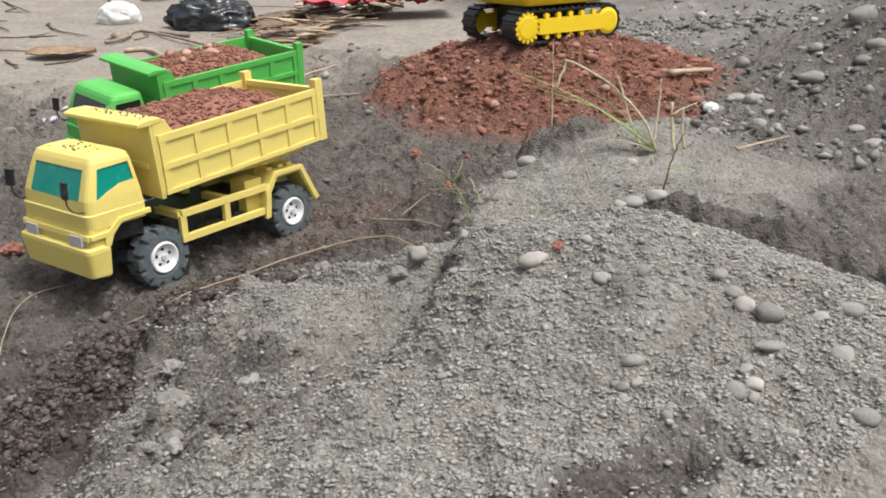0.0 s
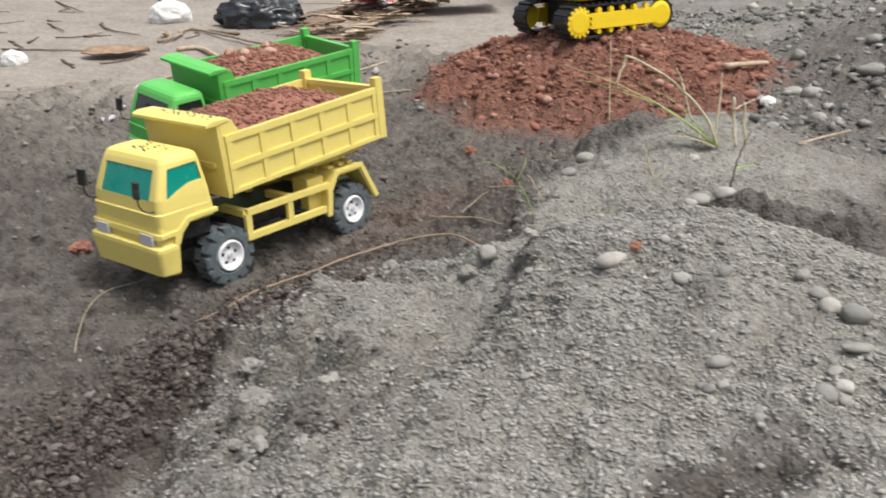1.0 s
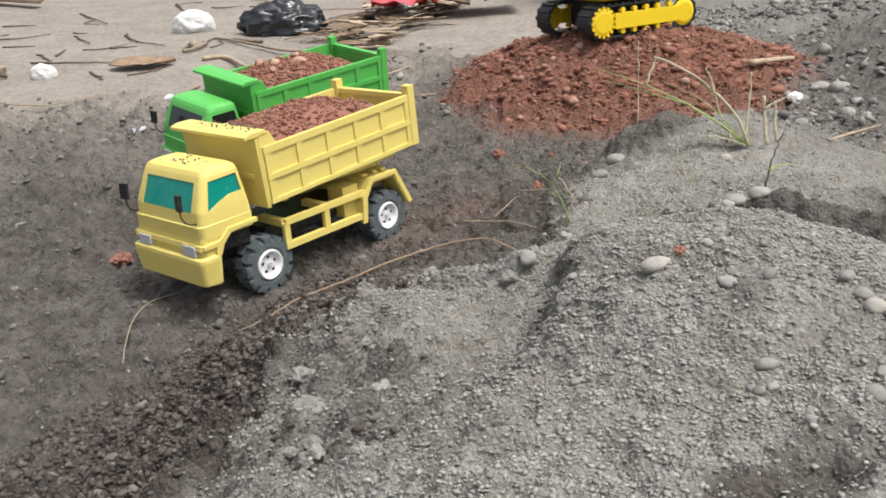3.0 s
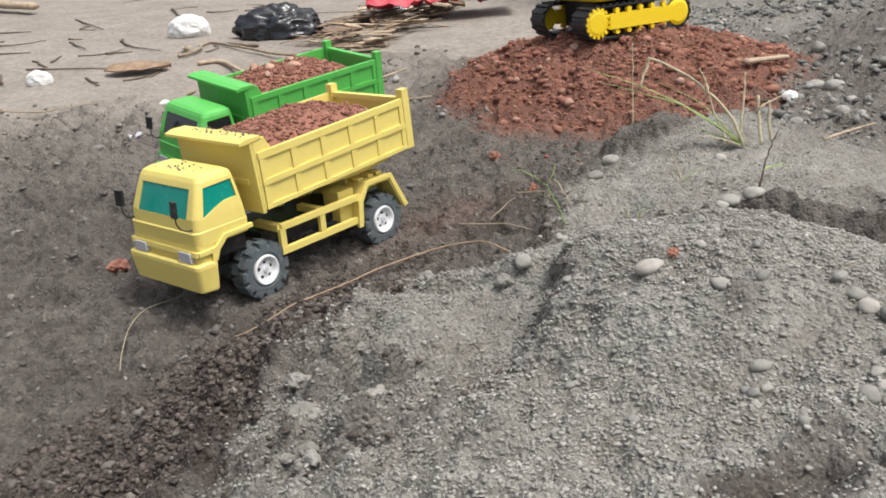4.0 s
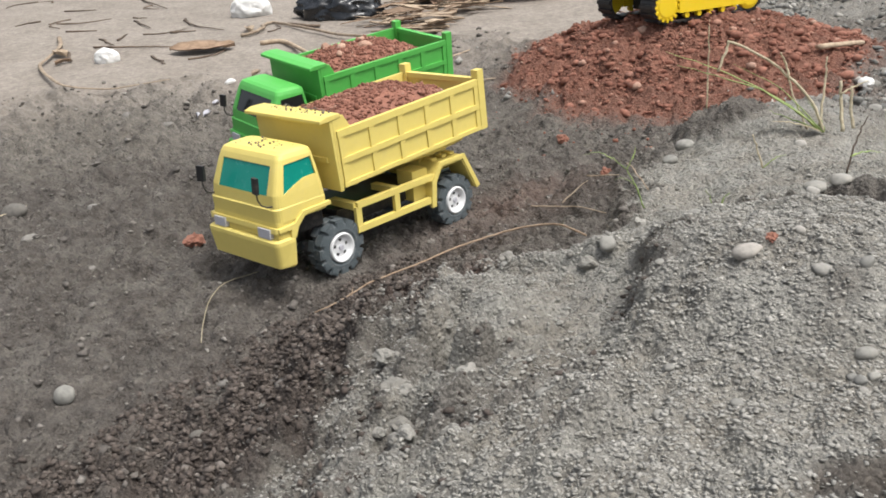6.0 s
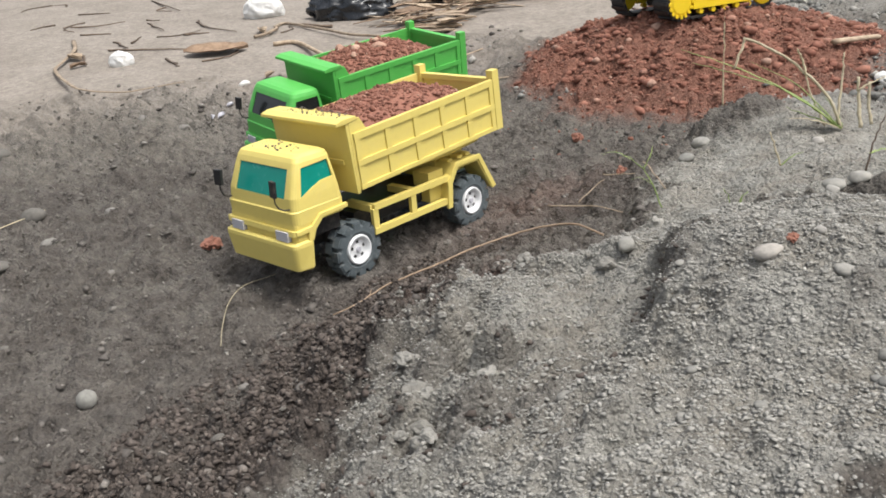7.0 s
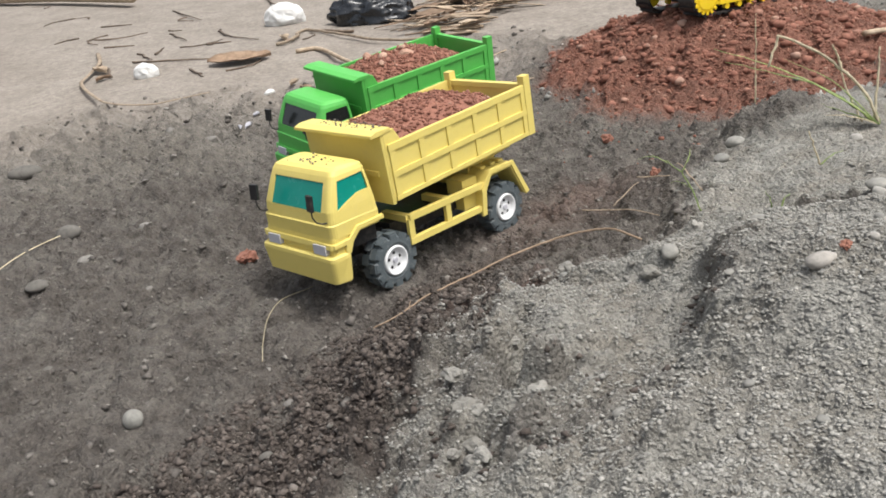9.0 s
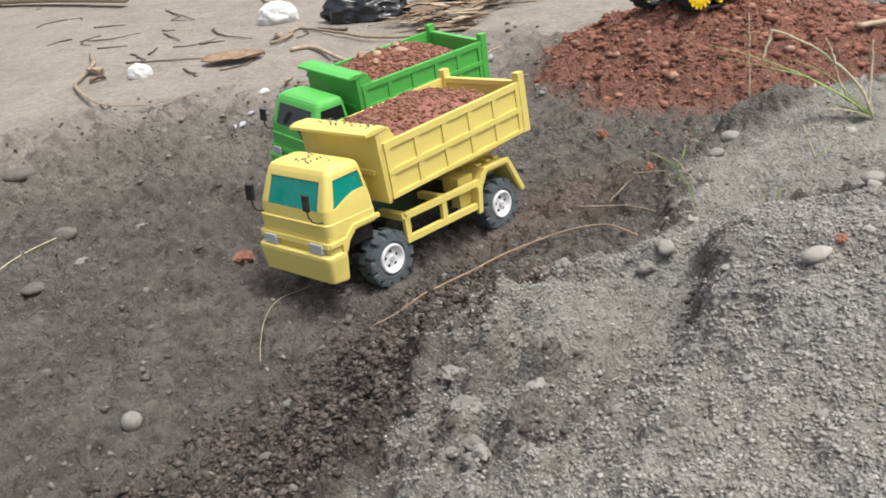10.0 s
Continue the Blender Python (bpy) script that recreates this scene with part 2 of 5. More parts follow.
    if fine:
        z = z + (0.0020 + 0.0030 * g) * fbm(x, y, 0.013, 46, 2) * (1 - s)
    # pressed flat under the wheels
    for wx, wy, wz in ((0.0, -0.0575, 0.0), (0.24, -0.0575, 0.0), (0.0, 0.0575, 0.0), (0.24, 0.0575, 0.0), (0.279, 0.298, 0.0), (0.487, 0.276, 0.004), (0.291, 0.412, 0.011), (0.499, 0.389, 0.015)):
        k = bump(x, y, wx, wy, 0.026, 0.026)
        z = z * (1 - k) + k * wz
    return z


def ground_z(x, y):
    return float(height(np.array([x]), np.array([y]))[0])


def ground_grid():
    """Uneven spacing: fine on the near mound, widening to the horizon."""
    def axis(lo, hi, step, reach):
        core = list(np.arange(lo, hi, step))
        left, right = [], []
        a, d = lo, step
        while a > -reach:
            d *= 1.08
            a -= d
            left.append(a)
        a, d = core[-1], step
        while a < reach:
            d *= 1.012 if a < 2.4 else 1.08
            a += d
            right.append(a)
        return np.array(left[::-1] + core + right)
    return axis(-0.58, 0.50, 0.0034, 60), axis(-1.00, 0.30, 0.0034, 60)


# ---- materials ----
def mat(name):
    m = bpy.data.materials.new(name)
    m.use_nodes = True
    return m, m.node_tree.nodes, m.node_tree.links, m.node_tree.nodes["Principled BSDF"]


def ramp(n, stops):
    r = n.new("ShaderNodeValToRGB")
    e = r.color_ramp.elements
    while len(e) < len(stops):
        e.new(0.5)
    for k, (p, c) in enumerate(stops):
        e[k].position, e[k].color = p, (*c, 1)
    return r


def tex(n, l, scale, detail=6, rough=0.6, coords="Object"):
    c = n.new("ShaderNodeTexCoord")
    t = n.new("ShaderNodeTexNoise")
    t.inputs["Scale"].default_value, t.inputs["Detail"].default_value, t.inputs["Roughness"].default_value = scale, detail, rough
    l.new(c.outputs[coords], t.inputs["Vector"])
    return t


def mixc(n, l, fac, a, b, mode="MIX"):
    m = n.new("ShaderNodeMix")
    m.data_type, m.blend_type = "RGBA", mode
    for sock, v in ((m.inputs[0], fac), (m.inputs[6], a), (m.inputs[7], b)):
        if hasattr(v, "is_linked"):
            l.new(v, sock)
        elif isinstance(v, tuple):
            sock.default_value = (*v, 1)
        else:
            sock.default_value = v
    return m.outputs[2]


def add_bump(n, l, bsdf, height_socket, strength, distance):
    b = n.new("ShaderNodeBump")
    b.inputs["Strength"].default_value, b.inputs["Distance"].default_value = strength, distance
    l.new(height_socket, b.inputs["Height"])
    l.new(b.outputs["Normal"], bsdf.inputs["Normal"])


def attr(n, name):
    a = n.new("ShaderNodeAttribute")
    a.attribute_name = name
    return a.outputs["Fac"]


def ground_material():
    m, n, l, b = mat("earth_gravel_and_sand")
    big, mid, fine = tex(n, l, 6, 5), tex(n, l, 45, 6, 0.7), tex(n, l, 420, 4, 0.7)
    soil = ramp(n, [(0.25, (0.056, 0.050, 0.045)), (0.5, (0.110, 0.099, 0.089)), (0.75, (0.17, 0.155, 0.14))])
    l.new(mid.outputs["Fac"], soil.inputs[0])
    grav = ramp(n, [(0.25, (0.215, 0.212, 0.194)), (0.5, (0.295, 0.291, 0.266)), (0.78, (0.37, 0.365, 0.335))])
    l.new(fine.outputs["Fac"], grav.inputs[0])
    sandc = ramp(n, [(0.3, (0.185, 0.164, 0.142)), (0.55, (0.255, 0.228, 0.199)), (0.8, (0.31, 0.28, 0.246))])
    l.new(mid.outputs["Fac"], sandc.inputs[0])
    red = ramp(n, [(0.3, (0.17, 0.070, 0.046)), (0.7, (0.28, 0.125, 0.085))])
    l.new(mid.outputs["Fac"], red.inputs[0])
    damp = ramp(n, [(0.35, (0.72, 0.70, 0.68)), (0.62, (1.0, 1.0, 1.0))])
    l.new(big.outputs["Fac"], damp.inputs[0])
    speck = ramp(n, [(0.36, (0.80, 0.80, 0.80)), (0.5, (1.0, 1.0, 1.0)), (0.66, (1.2, 1.19, 1.18))])
    l.new(fine.outputs["Fac"], speck.inputs[0])
    earth = mixc(n, l, 0.8, soil.outputs[0], speck.outputs[0], "MULTIPLY")
    dust = ramp(n, [(0.44, (0, 0, 0)), (0.68, (0.6, 0.6, 0.6))])
    l.new(tex(n, l, 11, 5, 0.65).outputs["Fac"], dust.inputs[0])
    earth = mixc(n, l, dust.outputs[0], earth, (0.19, 0.178, 0.16))
    pale = ramp(n, [(0.3, (0.125, 0.114, 0.100)), (0.6, (0.205, 0.19, 0.168)), (0.8, (0.25, 0.232, 0.205))])
    l.new(mid.outputs["Fac"], pale.inputs[0])
    earth = mixc(n, l, attr(n, "dusty"), earth, pale.outputs[0])
    wet = ramp(n, [(0.3, (0.048, 0.039, 0.034)), (0.7, (0.105, 0.088, 0.077))])
    l.new(mid.outputs["Fac"], wet.inputs[0])
    earth = mixc(n, l, attr(n, "damp"), earth, wet.outputs[0])
    silt = ramp(n, [(0.3, (0.26, 0.255, 0.232)), (0.7, (0.345, 0.339, 0.31))])
    l.new(mid.outputs["Fac"], silt.inputs[0])
    stony = mixc(n, l, attr(n, "fines"), grav.outputs[0], silt.outputs[0])
    patch = ramp(n, [(0.40, (0.86, 0.82, 0.78)), (0.6, (1.06, 1.06, 1.06))])
    l.new(tex(n, l, 14, 5, 0.6).outputs["Fac"], patch.inputs[0])
    stony = mixc(n, l, 0.8, stony, patch.outputs[0], "MULTIPLY")
    c = mixc(n, l, attr(n, "gravel"), earth, stony)
    c = mixc(n, l, attr(n, "sand"), c, sandc.outputs[0])
    c = mixc(n, l, attr(n, "red"), c, red.outputs[0])
    c = mixc(n, l, 0.6, c, damp.outputs[0], "MULTIPLY")
    l.new(c, b.inputs["Base Color"])
    b.inputs["Roughness"].default_value = 0.92
    b.inputs["Specular IOR Level"].default_value = 0.25
    h = n.new("ShaderNodeMath")
    h.operation = "ADD"
    l.new(mid.outputs["Fac"], h.inputs[0])
    l.new(fine.outputs["Fac"], h.inputs[1])
    # packed grit: cells of a few millimetres
    co = n.new("ShaderNodeTexCoord")
    total = h.outputs[0]
    for scale, weight in ((230, 1.1), (95, 0.9)):
        vo = n.new("ShaderNodeTexVoronoi")
        vo.inputs["Scale"].default_value = scale
        l.new(co.outputs["Object"], vo.inputs["Vector"])
        ma = n.new("ShaderNodeMath")
        ma.operation, ma.inputs[1].default_value = "MULTIPLY_ADD", -weight
        l.new(vo.outputs["Distance"], ma.inputs[0])
        l.new(total, ma.inputs[2])
        total = ma.outputs[0]
        bw = n.new("ShaderNodeRGBToBW")
        l.new(vo.outputs["Color"], bw.inputs["Color"])
        sp = ramp(n, [(0.25, (0.87, 0.87, 0.87)), (0.75, (1.12, 1.115, 1.10))])
        l.new(bw.outputs[0], sp.inputs[0])
        c = mixc(n, l, 0.85 if scale > 100 else 0.5, c, sp.outputs[0], "MULTIPLY")
    sand_off = n.new("ShaderNodeMath")
    sand_off.operation, sand_off.inputs[0].default_value = "SUBTRACT", 1.0
    l.new(attr(n, "sand"), sand_off.inputs[1])
    hh = n.new("ShaderNodeMath")
    hh.operation = "MULTIPLY"
    l.new(total, hh.inputs[0])
    l.new(sand_off.outputs[0], hh.inputs[1])
    l.new(c, b.inputs["Base Color"])
    add_bump(n, l, b, hh.outputs[0], 0.9, 0.005)
    return m


def stone_material(name, stops, grain=160, rough=0.85, zones=False):
    """Stones: each island of the mesh has a colour of its own."""
    m, n, l, b = mat(name)
    g = n.new("ShaderNodeNewGeometry")
    r = ramp(n, stops)
    l.new(g.outputs["Random Per Island"], r.inputs[0])
    t = tex(n, l, grain, 5, 0.7)
    v = ramp(n, [(0.3, (0.72, 0.72, 0.72)), (0.7, (1.12, 1.1, 1.08))])
    l.new(t.outputs["Fac"], v.inputs[0])
    l.new(mixc(n, l, 0.9, r.outputs[0], v.outputs[0], "MULTIPLY"), b.inputs["Base Color"])
    b.inputs["Roughness"].default_value = rough
    b.inputs["Specular IOR Level"].default_value = 0.3
    add_bump(n, l, b, t.outputs["Fac"], 0.5, 0.0015)
    return m


def lone_stone_material(name, stops, grain):
    """As stone_material, for stones that are objects of their own."""
    m, n, l, b = mat(name)
    o = n.new("ShaderNodeObjectInfo")
    r = ramp(n, stops)
    l.new(o.outputs["Random"], r.inputs[0])
    t, f = tex(n, l, grain, 6, 0.7), tex(n, l, grain * 5, 3, 0.6)
    v = ramp(n, [(0.28, (0.62, 0.62, 0.61)), (0.5, (1, 1, 1)), (0.74, (1.22, 1.2, 1.16))])
    l.new(t.outputs["Fac"], v.inputs[0])
    l.new(mixc(n, l, 0.9, r.outputs[0], v.outputs[0], "MULTIPLY"), b.inputs["Base Color"])
    b.inputs["Roughness"].default_value = 0.82
    b.inputs["Specular IOR Level"].default_value = 0.3
    add_bump(n, l, b, f.outputs["Fac"], 0.4, 0.001)
    return m


def plastic(name, colour, rough=0.38, dust=0.25, dust_colour=(0.30, 0.25, 0.19), scale=60, spec=0.45):
    """Moulded plastic with a film of dust and fine scuffs."""
    m, n, l, b = mat(name)
    t, f = tex(n, l, scale, 6, 0.7), tex(n, l, scale * 6, 3, 0.6)
    d = ramp(n, [(0.52, (0, 0, 0)), (0.8, (dust, dust, dust))])
    l.new(t.outputs["Fac"], d.inputs[0])
    shade = ramp(n, [(0.3, (0.93, 0.93, 0.93)), (0.7, (1.03, 1.03, 1.03))])
    l.new(t.outputs["Fac"], shade.inputs[0])
    c = mixc(n, l, 1.0, colour, shade.outputs[0], "MULTIPLY")
    l.new(mixc(n, l, d.outputs[0], c, dust_colour), b.inputs["Base Color"])
    rr = n.new("ShaderNodeMapRange")
    rr.inputs["To Min"].default_value, rr.inputs["To Max"].default_value = rough - 0.06, rough + 0.16
    l.new(t.outputs["Fac"], rr.inputs["Value"])
    l.new(rr.outputs[0], b.inputs["Roughness"])
    b.inputs["Specular IOR Level"].default_value = spec
    add_bump(n, l, b, f.outputs["Fac"], 0.12, 0.0006)
    return m


GROUND = ground_material()
YELLOW = plastic("yellow_plastic", (0.70, 0.575, 0.16), 0.44, 0.22)
GREEN = plastic("green_plastic", (0.09, 0.43, 0.08), 0.36, 0.16)
BLACK = plastic("black_plastic", (0.012, 0.012, 0.013), 0.45, 0.25)
TYRE = plastic("grey_black_tyre", (0.085, 0.104, 0.112), 0.55, 0.85, (0.27, 0.27, 0.26), 110, 0.45)
TYRE_CLEAN = plastic("black_tyre", (0.016, 0.018, 0.021), 0.5, 0.35, (0.12, 0.10, 0.085), 120, 0.35)
WHITE = plastic("white_rim_plastic", (0.74, 0.75, 0.75), 0.35, 0.35, (0.35, 0.32, 0.28), 90)
GREENGLASS = plastic("green_tinted_window", (0.002, 0.225, 0.175), 0.2, 0.05, (0.25, 0.25, 0.22), 50, 0.35)
DARKGLASS = plastic("black_tinted_window", (0.010, 0.012, 0.012), 0.10, 0.06, (0.2, 0.2, 0.18), 50, 0.6)
GREYLAMP = plastic("grey_headlamp", (0.48, 0.48, 0.52), 0.3, 0.2)
TAN = plastic("tan_plastic", (0.42, 0.30, 0.07), 0.5, 0.4)
DIGGER = plastic("deep_yellow_plastic", (0.83, 0.60, 0.02), 0.33, 0.15)
RED_STONE = stone_material("red_brick_rubble", [(0.0, (0.185, 0.083, 0.058)), (0.5, (0.235, 0.105, 0.074)), (0.93, (0.285, 0.135, 0.097)), (1.0, (0.39, 0.26, 0.20))], 90, 0.95)
DUSTY_BRICK = lone_stone_material("dusty_brick", [(0.0, (0.36, 0.22, 0.16)), (1.0, (0.46, 0.32, 0.24))], 120)
GREY_STONE = stone_material("grey_river_stone", [(0.0, (0.11, 0.112, 0.107)), (0.4, (0.18, 0.18, 0.167)), (0.85, (0.275, 0.272, 0.252)), (1.0, (0.44, 0.425, 0.385))], 150, 0.8)
LONE_STONE = lone_stone_material("grey_stone", [(0.0, (0.17, 0.168, 0.155)), (0.5, (0.235, 0.23, 0.208)), (0.9, (0.30, 0.29, 0.262)), (1.0, (0.36, 0.34, 0.31))], 70)
PALE_STONE = lone_stone_material("pale_stone", [(0.0, (0.275, 0.265, 0.238)), (1.0, (0.32, 0.30, 0.27))], 90)
SILT = lone_stone_material("packed_grey_silt", [(0.0, (0.18, 0.173, 0.154)), (1.0, (0.265, 0.257, 0.232))], 220)
EARTH_STONE = lone_stone_material("earthy_stone", [(0.0, (0.115, 0.108, 0.097)), (0.7, (0.175, 0.165, 0.15)), (1.0, (0.24, 0.23, 0.21))], 80)
GRIT = stone_material("grey_grit", [(0.0, (0.23, 0.226, 0.207)), (0.5, (0.30, 0.295, 0.27)), (0.96, (0.355, 0.349, 0.32)), (1.0, (0.46, 0.45, 0.415))], 260, 0.92)
CLOD = stone_material("damp_brown_clods", [(0.0, (0.060, 0.050, 0.043)), (0.6, (0.095, 0.079, 0.069)), (0.96, (0.135, 0.115, 0.101)), (1.0, (0.21, 0.19, 0.17))], 260, 0.95)
CRUMB = stone_material("dark_soil_crumbs", [(0.0, (0.09, 0.081, 0.073)), (0.5, (0.15, 0.138, 0.125)), (0.93, (0.20, 0.186, 0.168)), (1.0, (0.29, 0.275, 0.25))], 260, 0.95)



def fibre(name, lo, hi, rough=0.8, scale=60, through=0.0):
    """Dry leaf, bark, straw or grass: streaked, matt, a little translucent."""
    m, n, l, b = mat(name)
    t = tex(n, l, scale, 6, 0.7)
    o = n.new("ShaderNodeObjectInfo")
    r = ramp(n, [(0.3, lo), (0.7, hi)])
    l.new(t.outputs["Fac"], r.inputs[0])
    v = ramp(n, [(0.0, (0.7, 0.7, 0.7)), (1.0, (1.2, 1.18, 1.15))])
    l.new(o.outputs["Random"], v.inputs[0])
    l.new(mixc(n, l, 1.0, r.outputs[0], v.outputs[0], "MULTIPLY"), b.inputs["Base Color"])
    b.inputs["Roughness"].default_value = rough
    b.inputs["Specular IOR Level"].default_value = 0.25
    add_bump(n, l, b, t.outputs["Fac"], 0.5, 0.002)
    return m


LEAF = fibre("dry_brown_leaf", (0.13, 0.085, 0.055), (0.30, 0.215, 0.15), 0.75, 30)
BARK = fibre("pale_dry_bark", (0.22, 0.165, 0.115), (0.45, 0.37, 0.28), 0.85, 40)
STRAW = fibre("straw", (0.36, 0.31, 0.20), (0.58, 0.52, 0.38), 0.7, 90)
GRASS = fibre("grass_blade", (0.13, 0.22, 0.06), (0.34, 0.40, 0.16), 0.6, 90)
TWIG = fibre("dark_twig", (0.07, 0.052, 0.04), (0.17, 0.13, 0.10), 0.85, 80)
VINE = fibre("brown_vine", (0.27, 0.185, 0.125), (0.45, 0.34, 0.24), 0.7, 80)
FOAM = plastic("white_plastic_film", (0.62, 0.62, 0.60), 0.5, 0.35, (0.45, 0.40, 0.34), 25)
BAG = plastic("black_plastic_bag", (0.010, 0.012, 0.015), 0.22, 0.12, (0.10, 0.10, 0.10), 25, 0.6)
SHEET = plastic("red_plastic_sheet", (0.44, 0.045, 0.065), 0.5, 0.4, (0.4, 0.3, 0.28), 20)


# ---- mesh helpers ----
def link_mesh(name, bm, material, parent=None, label="", smooth_shade=False):
    me = bpy.data.meshes.new(name)
    bmesh.ops.recalc_face_normals(bm, faces=bm.faces)
    bm.to_mesh(me)
    bm.free()
    for p in me.polygons:
        p.use_smooth = smooth_shade
    me.materials.append(material)
    ob = new(name, me)
    if parent:
        ob.parent = parent
    if label:
        ob["label"] = label
    return ob


def part(name, bm, material, parent, label="", smooth_shade=False):
    return link_mesh(name, bm, material, parent, label, smooth_shade)


def thing(name, m, label, category, group=""):
    e = new(name)
    e.empty_display_size = 0.02
    e.matrix_world = m
    return tagged(e, label, category, group)


def bevelled(bm, width, segments=2, angle=30):
    edges = [e for e in bm.edges if len(e.link_faces) == 2 and e.calc_face_angle(0) > radians(angle)]
    if width > 0:
        bmesh.ops.bevel(bm, geom=edges, offset=width, segments=segments, affect="EDGES", profile=0.6, clamp_overlap=True)
    return bm


def box(x0, x1, y0, y1, z0, z1, bev=0.0012, top=None):
    """A block; top=(dx0, dx1, dy) draws its upper face in."""
    bm = bmesh.new()
    d0, d1, dy = top or (0, 0, 0)
    lo = [bm.verts.new(p) for p in ((x0, y0, z0), (x1, y0, z0), (x1, y1, z0), (x0, y1, z0))]
    hi = [bm.verts.new(p) for p in ((x0 + d0, y0 + dy, z1), (x1 - d1, y0 + dy, z1), (x1 - d1, y1 - dy, z1), (x0 + d0, y1 - dy, z1))]
    bm.faces.new(lo[::-1]), bm.faces.new(hi)
    for k in range(4):
        bm.faces.new((lo[k], lo[(k + 1) % 4], hi[(k + 1) % 4], hi[k]))
    return bevelled(bm, bev)


def prism(outline, y0, y1, bev=0.0008):
    """An outline in x and z, drawn out along y."""
    bm = bmesh.new()
    p = [bm.verts.new((x, y0, z)) for x, z in outline]
    q = [bm.verts.new((x, y1, z)) for x, z in outline]
    bm.faces.new(p), bm.faces.new(q[::-1])
    for k in range(len(p)):
        j = (k + 1) % len(p)
        bm.faces.new((p[k], q[k], q[j], p[j]))
    bmesh.ops.recalc_face_normals(bm, faces=bm.faces)
    return bevelled(bm, bev)


def frustum_stack(rings, corner, steps=3):
    """Rounded rectangles one over another: (z, x front, x back, half width front, half width back)."""
    bm = bmesh.new()
    loops = []
    for z, xf, xb, wf, wb in rings:
        pts = []
        for cx, cy, a0 in ((xb, wb, 0), (xf, wf, 90), (xf, -wf, 180), (xb, -wb, 270)):
            sx, sy = (1 if cx == xb else -1), (1 if cy > 0 else -1)
            for k in range(steps + 1):
                a = radians(a0 + 90 * k / steps)
                pts.append((cx - sx * corner + corner * math.cos(a), cy - sy * corner + corner * math.sin(a), z))
        loops.append([bm.verts.new(p) for p in pts])
    for lo, hi in zip(loops, loops[1:]):
        for k in range(len(lo)):
            j = (k + 1) % len(lo)
            bm.faces.new((lo[k], lo[j], hi[j], hi[k]))
    bm.faces.new(loops[0][::-1]), bm.faces.new(loops[-1])
    bmesh.ops.recalc_face_normals(bm, faces=bm.faces)
    return bm


def lathe(profile, steps=40):
    """A profile of (radius, y) turned round the y axis."""
    bm = bmesh.new()
    loops = []
    for r, y in profile:
        if r < 1e-6:
            loops.append([bm.verts.new((0, y, 0))] * steps)
        else:
            loops.append([bm.verts.new((r * math.cos(2 * math.pi * k / steps), y, r * math.sin(2 * math.pi * k / steps))) for k in range(steps)])
    for lo, hi in zip(loops, loops[1:]):
        for k in range(steps):
            j = (k + 1) % steps
            f = []
            for v in (lo[k], lo[j], hi[j], hi[k]):
                if v not in f:
                    f.append(v)
            if len(f) > 2:
                bm.faces.new(f)
    return bm


def tube(points, radius, taper=1.0, sides=6, flat=1.0):
    """A round or flattened strand along points."""
    bm = bmesh.new()
    pts = [Vector(p) for p in points]
    loops = []
    for k, p in enumerate(pts):
        d = (pts[min(k + 1, len(pts) - 1)] - pts[max(k - 1, 0)]).normalized()
        s = d.cross(Vector((0, 0, 1)))
        s = s.normalized() if s.length > 1e-4 else Vector((1, 0, 0))
        u = s.cross(d)
        r = radius * (1 + (taper - 1) * k / (len(pts) - 1))
        loops.append([bm.verts.new(p + r * (math.cos(a) * s + flat * math.sin(a) * u)) for a in (2 * math.pi * j / sides for j in range(sides))])
    for lo, hi in zip(loops, loops[1:]):
        for k in range(sides):
            j = (k + 1) % sides
            bm.faces.new((lo[k], lo[j], hi[j], hi[k]))
    bm.faces.new(loops[0][::-1]), bm.faces.new(loops[-1])
    return bm


def join(*bms):
    out = bmesh.new()
    for bm in bms:
        me = bpy.data.meshes.new("tmp")
        bm.to_mesh(me)
        bm.free()
        out.from_mesh(me)
        bpy.data.meshes.remove(me)
    return out


def moved(bm, m):
    bmesh.ops.transform(bm, matrix=m, verts=bm.verts)
    return bm


def carved(bm, cutters):
    """bm with the cutters taken out of it."""
    def temp(b):
        me = bpy.data.meshes.new("tmp")
        bmesh.ops.recalc_face_normals(b, faces=b.faces)
        b.to_mesh(me)
        b.free()
        return new("tmp", me)
    body, tools = temp(bm), [temp(c) for c in cutters]
    for t in tools:
        md = body.modifiers.new("cut", "BOOLEAN")
        md.operation, md.object, md.solver = "DIFFERENCE", t, "EXACT"
    dg = bpy.context.evaluated_depsgraph_get()
    me = bpy.data.meshes.new_from_object(body.evaluated_get(dg))
    out = bmesh.new()
    out.from_mesh(me)
    for o in (body, *tools):
        d = o.data
        bpy.data.objects.remove(o)
        bpy.data.meshes.remove(d)
    bpy.data.meshes.remove(me)
    return out


# ---- stones ----
def unit_stone(seed, subdiv=1, rough=0.25):
    rng = np.random.RandomState(seed)
    bm = bmesh.new()
    bmesh.ops.create_icosphere(bm, subdivisions=subdiv, radius=1.0)
    v = np.array([p.co for p in bm.verts])
    f = np.array([[p.index for p in q.verts] for q in bm.faces])
    bm.free()
    for _ in range(5):
        d = rng.normal(size=3)
        d /= np.linalg.norm(d)
        lim = 0.55 + 0.35 * rng.rand()
        over = np.clip(v @ d - lim, 0, None)
        v = v - over[:, None] * d * (0.5 + rough)
    return v * (1 + rough * 0.3 * rng.normal(size=(len(v), 1))), f


